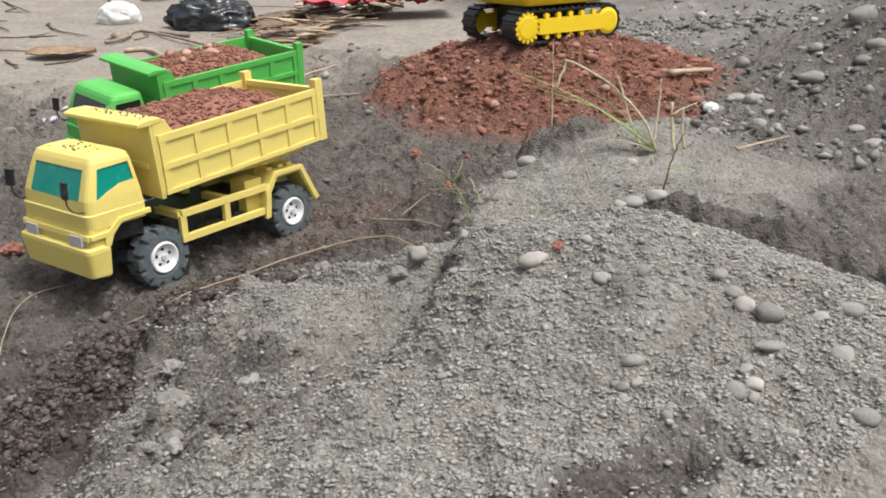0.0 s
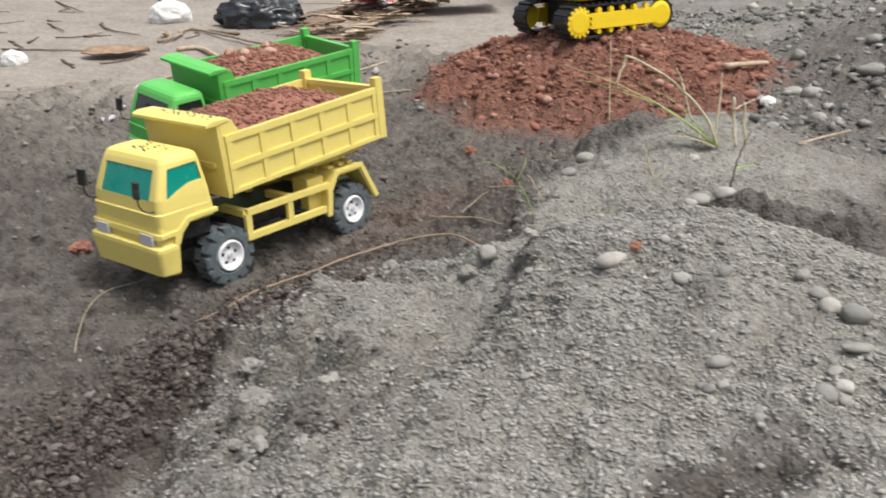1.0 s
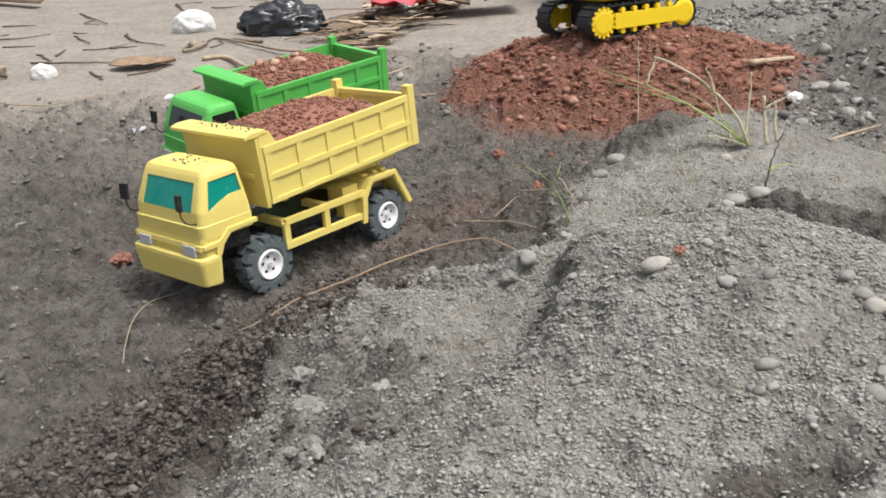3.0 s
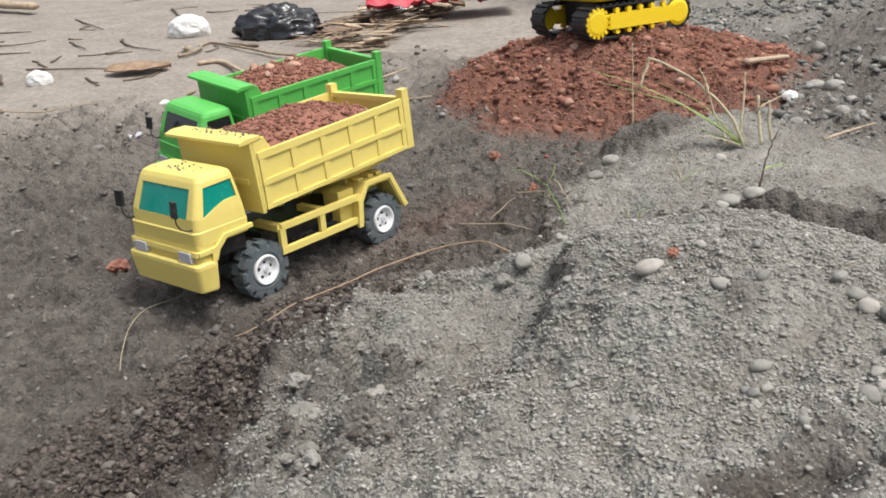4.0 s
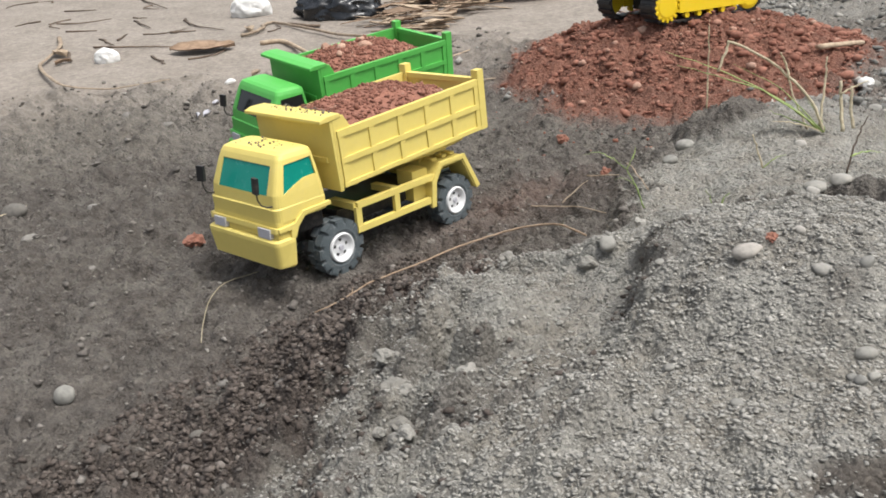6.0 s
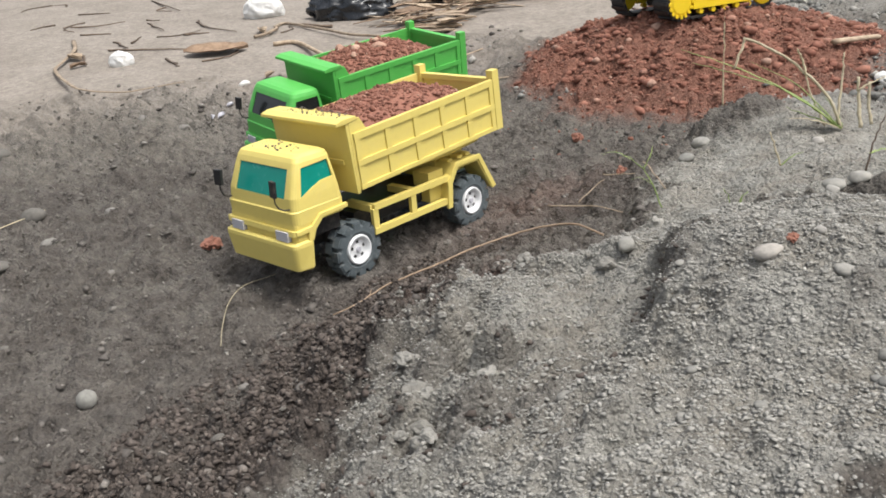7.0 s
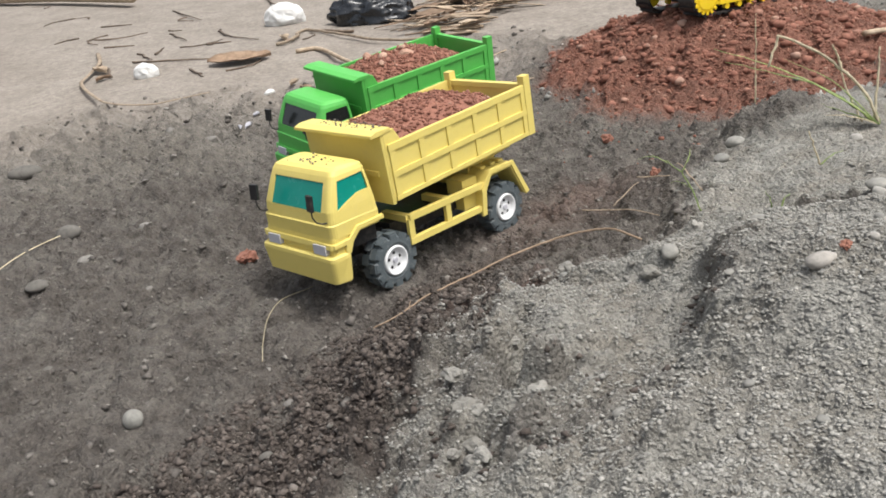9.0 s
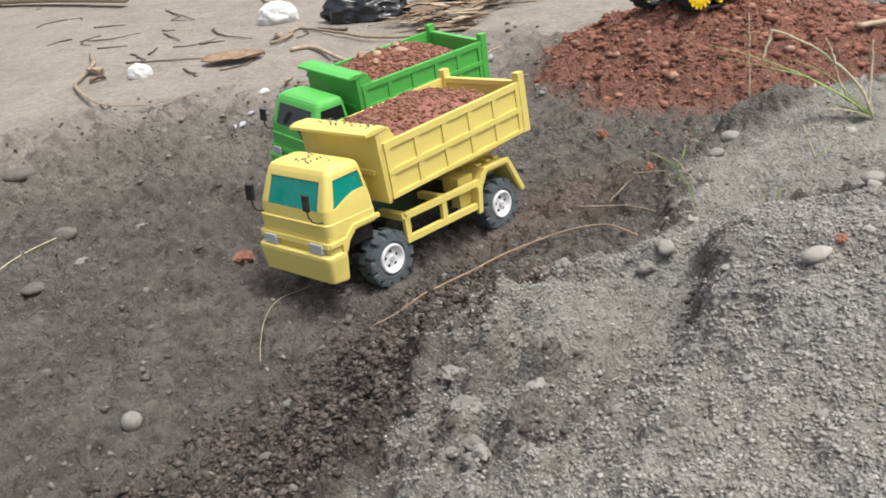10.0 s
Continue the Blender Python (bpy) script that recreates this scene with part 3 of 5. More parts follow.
STONES = [unit_stone(k) for k in range(14)]
CHIPS = []
for k_ in range(14):
    r_ = np.random.RandomState(70 + k_)
    CHIPS.append((np.array([(1, 0, 0), (-1, 0, 0), (0, 1, 0), (0, -1, 0), (0, 0, 1), (0, 0, -1)]) + r_.uniform(-0.42, 0.42, (6, 3)),
                  np.array([(0, 2, 4), (2, 1, 4), (1, 3, 4), (3, 0, 4), (2, 0, 5), (1, 2, 5), (3, 1, 5), (0, 3, 5)])))
ROUND = [unit_stone(40 + k, 2, 0.06) for k in range(8)]


def scatter(name, xs, ys, sizes, material, label, shapes=STONES, flat=(0.45, 0.85), sink=0.3, seed=3, z0=None):
    """Many loose grains as one mesh."""
    rng = np.random.RandomState(seed)
    xs, ys, sizes = np.asarray(xs), np.asarray(ys), np.asarray(sizes)
    zs = height(xs, ys) if z0 is None else np.asarray(z0)
    vv, ff, base = [], [], 0
    which = rng.randint(len(shapes), size=len(xs))
    for w, (v, f) in enumerate(shapes):
        idx = np.where(which == w)[0]
        if not len(idx):
            continue
        k = len(idx)
        sc = np.stack([rng.uniform(0.75, 1.25, k), rng.uniform(0.6, 1.0, k), rng.uniform(*flat, k)], 1) * sizes[idx, None]
        p = v[None] * sc[:, None]
        ax, az = rng.uniform(-0.5, 0.5, k), rng.uniform(0, 2 * np.pi, k)
        y1 = p[..., 1] * np.cos(ax)[:, None] - p[..., 2] * np.sin(ax)[:, None]
        z1 = p[..., 1] * np.sin(ax)[:, None] + p[..., 2] * np.cos(ax)[:, None]
        x2 = p[..., 0] * np.cos(az)[:, None] - y1 * np.sin(az)[:, None]
        y2 = p[..., 0] * np.sin(az)[:, None] + y1 * np.cos(az)[:, None]
        lift = sc[:, 2] * (1 - 2 * sink)
        q = np.stack([x2 + xs[idx, None], y2 + ys[idx, None], z1 + (zs[idx] + lift)[:, None]], -1)
        vv.append(q.reshape(-1, 3))
        ff.append((f[None] + (base + np.arange(k) * len(v))[:, None, None]).reshape(-1, 3))
        base += k * len(v)
    v, f = np.concatenate(vv), np.concatenate(ff)
    me = bpy.data.meshes.new(name)
    me.vertices.add(len(v))
    me.vertices.foreach_set("co", v.ravel())
    me.loops.add(f.size)
    me.loops.foreach_set("vertex_index", f.ravel().astype(np.int32))
    me.polygons.add(len(f))
    me.polygons.foreach_set("loop_start", np.arange(0, f.size, 3, dtype=np.int32))
    me.update(calc_edges=True)
    me.materials.append(material)
    return tagged(new(name, me), label, "stones", kind="stuff")


def stone(name, x, y, size, material, label, category="stone", stretch=(1.25, 1.0, 0.7), turn=0.0, seed=0, sink=0.25, group=""):
    """One stone that can be told apart, half sunk in the ground."""
    v, f = unit_stone(100 + seed, 3, 0.05)
    bm = bmesh.new()
    vs = [bm.verts.new((p[0] * size * stretch[0], p[1] * size * stretch[1], p[2] * size * stretch[2])) for p in v]
    for t in f:
        bm.faces.new([vs[i] for i in t])
    ob = link_mesh(name, bm, material, smooth_shade=True)
    ob.matrix_world = pose(x, y, ground_z(x, y) + size * stretch[2] * (1 - 2 * sink), 0, 0, turn)
    return tagged(ob, label, category, group)


# ---- ground ----
gx, gy = ground_grid()
X, Y = np.meshgrid(gx, gy)
Z = height(X, Y)
nx, ny = len(gx), len(gy)
me = bpy.data.meshes.new("ground")
me.vertices.add(nx * ny)
me.vertices.foreach_set("co", np.stack([X, Y, Z], -1).ravel())
i = (np.arange(ny - 1)[:, None] * nx + np.arange(nx - 1)[None]).ravel()
quads = np.stack([i, i + 1, i + nx + 1, i + nx], 1).astype(np.int32)
me.loops.add(quads.size)
me.loops.foreach_set("vertex_index", quads.ravel())
me.polygons.add(len(quads))
me.polygons.foreach_set("loop_start", np.arange(0, quads.size, 4, dtype=np.int32))
me.update(calc_edges=True)
for key, f in (("gravel", gravel_mask), ("sand", sand_mask), ("red", heap_mask), ("damp", damp_mask), ("fines", fines_mask), ("dusty", dusty_mask)):
    at = me.attributes.new(key, "FLOAT", "POINT")
    at.data.foreach_set("value", (f(X, Y) * (0.85 if key == "red" else 1.0)).ravel().astype(np.float32))
me.materials.append(GROUND)
me.polygons.foreach_set("use_smooth", np.ones(len(quads), dtype=bool))
tagged(new("ground", me), "dark trodden soil with grey gravel mounds and pale sand", "ground", kind="structure")


# ---- toy dump trucks ----
def wheel(truck, x, y, side, tyre_mat, lugs=True):
    """side: -1 with its face to the truck's left, 1 to its right."""
    w = thing("wheel", pose(x, y, 0.0390), "", "")
    w.parent = truck
    R, W = 0.0390, 0.0285
    core = lathe([(0.020, -W / 2 + 0.004), (0.026, -W / 2), (0.033, -W / 2 + 0.001), (R - 0.003, -W / 2 + 0.006), (R - 0.0025, 0), (R - 0.003, W / 2 - 0.006), (0.033, W / 2 - 0.001), (0.026, W / 2), (0.020, W / 2 - 0.004)], 44)
    bms = [core]
    count = 12 if lugs else 26
    for k in range(count):
        for s in (-1, 1):
            a = 2 * math.pi * (k + (0.5 if s > 0 else 0)) / count
            hw = 0.0072 if lugs else 0.0028
            b = box(R - 0.006, R + (0.0012 if lugs else 0.0002), *((0.0006, W / 2 - 0.0015) if s > 0 else (-W / 2 + 0.0015, -0.0006)), -hw, hw, 0.0012)
            bms.append(moved(b, Matrix.Rotation(a, 4, "Y")))
            if lugs:
                b = box(R - 0.012, R - 0.001, *((W / 2 - 0.003, W / 2 - 0.0004) if s > 0 else (-W / 2 + 0.0004, -W / 2 + 0.003)), -hw * 0.8, hw * 0.8, 0.001)
                bms.append(moved(b, Matrix.Rotation(a, 4, "Y")))
    part("tyre", join(*bms), tyre_mat, w)
    f = side * W / 2
    d = side * 0.001
    disc = lathe([(0.0, f - 4 * d), (0.008, f - 4 * d), (0.0125, f - 5 * d), (0.016, f - 4 * d), (0.0185, f + 1 * d), (0.0205, f + 1.2 * d), (0.0215, f - 0.5 * d), (0.0215, f - 8 * d), (0.0, f - 8 * d)], 40)
    rim = part("rim", disc, WHITE, w, "white plastic rim", True)
    hub = lathe([(0.0, f - 1.5 * d), (0.0035, f - 1.5 * d), (0.0042, f - 2.5 * d), (0.0042, f - 5 * d), (0.0, f - 5 * d)], 16)
    part("hub_cap", hub, GREYLAMP, rim)
    for k in range(5):
        b = box(-0.0022, 0.0022, f - 4.8 * d - 0.0006, f - 4.8 * d + 0.0013, 0.0085, 0.0125, 0.0006)
        part("slot", moved(b, Matrix.Rotation(2 * math.pi * k / 5, 4, "Y")), BLACK, rim)
    return w


def dump_truck(m, paint, glass, tyre_mat, lugs, label, lower_black=False, battery=False, set_back=0.0):
    """Faces -x; the front axle stands over the origin."""
    truck = thing("toy_dump_truck", m, label, "toy truck", "toy trucks on the ground")
    # cab shell, with the windows sunk into it
    shell = frustum_stack([(0.104, -0.1025, -0.016, 0.0735, 0.0735), (0.122, -0.1035, -0.016, 0.0735, 0.0735), (0.1235, -0.1015, -0.0165, 0.0725, 0.073), (0.140, -0.0995, -0.018, 0.0715, 0.072),
                           (0.170, -0.0885, -0.0225, 0.0675, 0.0685), (0.183, -0.083, -0.0245, 0.0652, 0.0665), (0.1885, -0.0795, -0.026, 0.0625, 0.064), (0.1915, -0.073, -0.030, 0.057, 0.059), (0.1925, -0.062, -0.036, 0.048, 0.050)], 0.009, 4)
    cuts = []
    lean = math.degrees(math.atan2(0.0165, 0.043))
    ws = box(-0.004, 0.0026, -0.0535, 0.0535, -0.0198, 0.0198, 0.0015, (0, 0, 0.002))
    ws_m = pose(-0.0935, 0, 0.1575, 0, lean, 0)
    cuts.append(moved(ws, ws_m))
    outline = [(-0.0865, 0.1385), (-0.0765, 0.1765), (-0.0325, 0.1785), (-0.029, 0.1545), (-0.049, 0.1535), (-0.066, 0.1475)]
    for s in (-1, 1):
        c = prism(outline, -0.004, 0.004, 0)
        cuts.append(moved(c, pose(0, s * 0.0697, 0.1575, s * 6.0, 0, 0) @ Matrix.Translation((0, 0, -0.1575))))
    cab = part("cab", carved(shell, cuts), paint, truck)
    part("windshield", moved(box(-0.0006, 0.0018, -0.0528, 0.0528, -0.0191, 0.0191, 0.0003, (0, 0, 0.002)), ws_m @ pose(0.0022, 0, 0)), glass, cab, "tinted windshield")
    for s in (-1, 1):
        pane = prism(outline, -0.0008, 0.0008, 0.0002)
        part("side_window", moved(pane, pose(0, s * 0.0697, 0.1575, s * 6.0, 0, 0) @ Matrix.Translation((0, -s * 0.0030, -0.1575))), glass, cab, "tinted side window")
    # lower nose, step band and bumper
    part("nose", frustum_stack([(0.078, -0.1035, -0.080, 0.0728, 0.0728), (0.105, -0.1025, -0.072, 0.0728, 0.0728)], 0.006), paint, truck)
    band = [(-0.1045, 0.0985), (-0.078, 0.0995), (-0.062, 0.1125), (-0.014, 0.1135), (-0.014, 0.1075), (-0.0585, 0.106), (-0.072, 0.0935), (-0.078, 0.080), (-0.086, 0.080), (-0.0845, 0.0925), (-0.1045, 0.0925)]
    for s in (-1, 1):
        part("side_step", prism(band, s * 0.0700, s * 0.0765, 0.0008), paint, truck)
    part("front_ledge", frustum_stack([(0.092, -0.1075, -0.085, 0.0745, 0.0745), (0.0985, -0.1065, -0.085, 0.0740, 0.0740)], 0.005), paint, truck)
    part("bumper", frustum_stack([(0.041, -0.104, -0.079, 0.069, 0.0735), (0.044, -0.1085, -0.0785, 0.0735, 0.0755), (0.076, -0.1125, -0.077, 0.077, 0.0775), (0.0805, -0.112, -0.077, 0.0768, 0.0770), (0.0825, -0.109, -0.078, 0.0745, 0.075)], 0.007, 4), paint, truck)
    if lower_black:
        part("air_dam", box(-0.1085, -0.075, -0.070, 0.070, 0.026, 0.0415, 0.002), BLACK, truck, "black plastic air dam")
    for s in (-1, 1):
        part("headlamp", box(-0.1095, -0.1020, s * 0.049 - 0.0125, s * 0.049 + 0.0125, 0.0835, 0.0965, 0.0010), GREYLAMP, truck, "grey rectangular headlamp")
    # mirrors on bent arms
    for s in (-1, 1):
        y = s * 0.058
        arm = tube([(-0.1005, y + s * 0.006, 0.127), (-0.108, y + s * 0.005, 0.128), (-0.115, y + s * 0.003, 0.132), (-0.119, y + s * 0.002, 0.140), (-0.1195, y + s * 0.002, 0.150)], 0.0011, 0.9)
        mir = part("mirror", arm, BLACK, truck, "black mirror arm")
        part("mirror_head", moved(box(-0.0022, 0.0022, -0.0062, 0.0062, -0.0105, 0.0105, 0.0016), pose(-0.1195, y + s * 0.002, 0.1590, 0, 4, s * 12)), BLACK, mir, "black mirror head")
    # chassis
    part("chassis", join(box(-0.095, 0.290, -0.030, -0.020, 0.052, 0.074, 0.001), box(-0.095, 0.290, 0.020, 0.030, 0.052, 0.074, 0.001), box(0.02, 0.19, -0.045, 0.045, 0.060, 0.082, 0.002)), BLACK, truck, "black plastic chassis")
    part("cab_floor", box(-0.095, -0.018, -0.060, 0.060, 0.078, 0.107, 0.002), BLACK, truck, "black underside of the cab")
    for x in (0.0, 0.24):
        part("axle", moved(lathe([(0, -0.050), (0.003, -0.050), (0.003, 0.050), (0, 0.050)], 12), pose(x, 0, 0.0390)), BLACK, truck)
    for s in (-1, 1):
        y0, y1 = sorted((s * 0.0755, s * 0.0675))
        rail = part("side_rail", box(0.034, 0.192, y0, y1, 0.086, 0.0945, 0.0012), paint, truck)
        part("lower_rail", box(0.031, 0.190, y0, y1, 0.051, 0.060, 0.0012), paint, rail)
        for x in (0.036, 0.112):
            part("rail_post", box(x - 0.005, x + 0.005, y0 + 0.001, y1 - 0.001, 0.058, 0.088, 0.0008), paint, rail)
        for x in (0.030, 0.112):
            part("cross_bar", box(x, x + 0.011, *sorted((s * 0.020, s * 0.070)), 0.084, 0.0935, 0.001), paint, rail)
        # fender over the rear wheel
        arch = [(0.182, 0.046), (0.186, 0.083), (0.205, 0.1085), (0.259, 0.1085), (0.290, 0.052), (0.282, 0.050), (0.254, 0.1005), (0.209, 0.1005), (0.1955, 0.080), (0.192, 0.046)]
        part("fender", prism(arch, *sorted((s * 0.0765, s * 0.0380)), 0.0009), paint, truck)
        part("fender_lip", prism([(0.180, 0.044), (0.184, 0.084), (0.204, 0.1105), (0.260, 0.1105), (0.293, 0.051), (0.285, 0.048), (0.255, 0.1035), (0.208, 0.1035), (0.193, 0.081), (0.1895, 0.044)], *sorted((s * 0.0785, s * 0.0740)), 0.0007), paint, truck)
        part("tank", box(0.158, 0.190, *sorted((s * 0.062, s * 0.030)), 0.058, 0.104, 0.003), paint, truck)
    part("rear_block", box(0.196, 0.268, -0.040, 0.040, 0.082, 0.120, 0.003, (0.006, 0.006, 0.004)), paint, truck)
    for s in (-1, 1):
        for x in (0.203, 0.226, 0.244):
            part("boss", box(x, x + 0.010, *sorted((s * 0.044, s * 0.062)), 0.1095, 0.1135, 0.0008), paint, truck)
    if battery:
        part("battery_box", box(0.070, 0.108, -0.060, -0.035, 0.084, 0.100, 0.002), TAN, truck, "tan plastic battery box")
    for x in (0.0, 0.24):
        for s in (-1, 1):
            wheel(truck, x, s * 0.0590, s, tyre_mat, lugs)
    for o in truck.children:
        if o.name.split(".")[0] in ("axle", "side_rail", "fender", "fender_lip", "tank", "rear_block", "boss", "battery_box", "wheel"):
            o.location.x += set_back
    # dump bed, a little raised at the tail
    bed = thing("dump_bed", pose(0.006, 0, 0.124, 0, -3.0, 0), "", "")
    bed.parent = truck
    L, H, B, T = 0.302, 0.080, 0.0800, 0.0030
    for s in (-1, 1):
        yo, yi = s * B, s * (B - T)
        wall_ = [(0.0, 0.0), (L, 0.003), (L, H), (0.030, H), (0.020, H + 0.018), (0.0, H + 0.018)]
        side = part("bed_side", prism(wall_, *sorted((yo, yi)), 0.0007), paint, bed)
        q = sorted((s * (B + 0.0026), s * (B - 0.001)))
        part("top_rail", box(0.004, L - 0.004, *q, H - 0.010, H - 0.0005, 0.0009), paint, side)
        q = sorted((s * (B + 0.0030), s * (B - 0.001)))
        part("mid_rail", box(0.0045, L - 0.0045, *q, 0.0335, 0.0415, 0.0009), paint, side)
        part("bottom_rail", box(0.004, L - 0.004, *q, 0.0005, 0.0065, 0.0009), paint, side)
        q = sorted((s * (B + 0.0023), s * (B - 0.001)))
        for k in range(6):
            x = 0.010 + k * (L - 0.022) / 5
            part("rib", box(x - 0.0050, x + 0.0050, *q, 0.006, H - 0.009, 0.0009), paint, side)
        part("corner_post", box(L - 0.008, L + 0.006, *sorted((s * (B + 0.0035), s * (B - 0.009))), 0.0, H + 0.013, 0.0016), paint, bed)
    part("bed_floor", box(0.0, L, -B + T, B - T, 0.004, 0.009, 0.0006), paint, bed)
    part("bed_keel", prism([(0.03, 0.004), (L - 0.002, 0.004), (L - 0.030, -0.014), (0.20, -0.016), (0.03, -0.004)], -0.058, 0.058, 0.001), paint, bed)
    part("front_board", prism([(-0.002, -0.004), (0.004, -0.004), (0.004, H + 0.018), (-0.005, H + 0.018)], -B + 0.0005, B - 0.0005, 0.0006), paint, bed)
    part("front_rib", box(-0.0065, 0.0, -0.064, 0.064, 0.036, 0.043, 0.001), paint, bed)
    part("visor", prism([(-0.022, H + 0.015), (-0.0215, H + 0.0195), (-0.010, H + 0.0225), (0.014, H + 0.0215), (0.016, H + 0.0165), (-0.006, H + 0.0145)], -B - 0.001, B + 0.001, 0.001), paint, bed)
    gate = part("tailgate", box(L - 0.003, L + 0.002, -B + 0.004, B - 0.004, 0.004, H - 0.004, 0.0008), paint, bed)
    part("gate_rail", box(L - 0.006, L + 0.004, -B + 0.008, B - 0.008, H - 0.008, H, 0.001), paint, gate)
    return truck, bed


def rubble_load(m, seed, top, label, gritty=1.0):
    """Red rubble lying in a bed: a lumpy body under loose clods."""
    rng = np.random.RandomState(seed)
    nx_, ny_ = 70, 40
    u, v = np.meshgrid(np.linspace(0.006, 0.286, nx_), np.linspace(-0.0762, 0.0762, ny_))
    dome = (1 - np.abs(v / 0.0762) ** 3) * (1 - np.abs((u - 0.125) / 0.165) ** 3)
    h = top - 0.014 + 0.024 * np.clip(dome, 0, 1) + 0.006 * fbm(u + seed, v, 0.03, seed, 3) - 0.016 * smooth(0.20, 0.28, u)
    bm = bmesh.new()
    g = [[bm.verts.new((u[j, k], v[j, k], h[j, k])) for k in range(nx_)] for j in range(ny_)]
    for j in range(ny_ - 1):
        for k in range(nx_ - 1):
            bm.faces.new((g[j][k], g[j][k + 1], g[j + 1][k + 1], g[j + 1][k]))
    rim = [g[0][k] for k in range(nx_)] + [g[j][-1] for j in range(1, ny_)] + [g[-1][k] for k in range(nx_ - 2, -1, -1)] + [g[j][0] for j in range(ny_ - 2, 0, -1)]
    low = [bm.verts.new((p.co.x, p.co.y, 0.010)) for p in rim]
    for k in range(len(rim)):
        j = (k + 1) % len(rim)
        bm.faces.new((rim[k], rim[j], low[j], low[k]))
    bm.faces.new(low)
    load = link_mesh("rubble_load", bm, RED_STONE)
    load.matrix_world = m
    tagged(load, label, "rubble")
    k = 2600
    xs, ys = rng.uniform(0.010, 0.282, k), rng.uniform(-0.073, 0.073, k)
    dome = np.clip((1 - np.abs(ys / 0.0762) ** 3) * (1 - np.abs((xs - 0.125) / 0.165) ** 3), 0, 1)
    zz = top - 0.014 + 0.024 * dome + 0.006 * fbm(xs + seed, ys, 0.03, seed, 3) - 0.016 * smooth(0.20, 0.28, xs)
    clods = scatter("loose_rubble", xs, ys, (0.0010 + 0.0042 * rng.rand(k) ** 2.6) * gritty * (1 + 0.8 * (rng.rand(k) > 0.97)), RED_STONE, "", CHIPS, flat=(0.4, 0.8), sink=0.35, seed=seed, z0=zz)
    del clods["category"]
    clods.parent, clods.matrix_parent_inverse = load, Matrix()
    return load


YT = pose(0.0, 0.0, -0.003)
yellow_truck, yellow_bed = dump_truck(YT, YELLOW, GREENGLASS, TYRE, True, "yellow plastic toy dump truck with green windows, loaded with rubble")
rubble_load(YT @ yellow_bed.matrix_basis, 8, 0.083, "crumbled red rubble filling the yellow truck's bed")
GT = pose(0.285, 0.355, 0.005, 5.5, -1.2, -6.4)
green_truck, green_bed = dump_truck(GT, GREEN, DARKGLASS, TYRE_CLEAN, False, "green plastic toy dump truck with black windows, loaded with rubble", True, True, -0.030)
rubble_load(GT @ green_bed.matrix_basis, 9, 0.080, "crumbled red rubble filling the green truck's bed", 1.25)


for u, v, size, turn in ((0.115, 0.015, 0.0100, 20), (0.150, -0.012, 0.0130, -30), (0.085, -0.020, 0.0085, 60), (0.175, 0.03, 0.0080, 10), (0.10, 0.045, 0.0090, 80)):
    v_, f_ = unit_stone(int(1000 * u), 2, 0.2)
    bm = bmesh.new()
    vs = [bm.verts.new((p[0] * size * 1.2, p[1] * size * 0.8, p[2] * size * 0.7)) for p in v_]
    for q in f_:
        bm.faces.new([vs[i] for i in q])
    ob = link_mesh("rubble_lump", bm, DUSTY_BRICK)
    ob.matrix_world = GT @ green_bed.matrix_basis @ pose(u, v, 0.092, 0, 0, turn)
    tagged(ob, "dusty pale lump of brick on the green truck's load", "rubble lump", "pale lumps in the load")


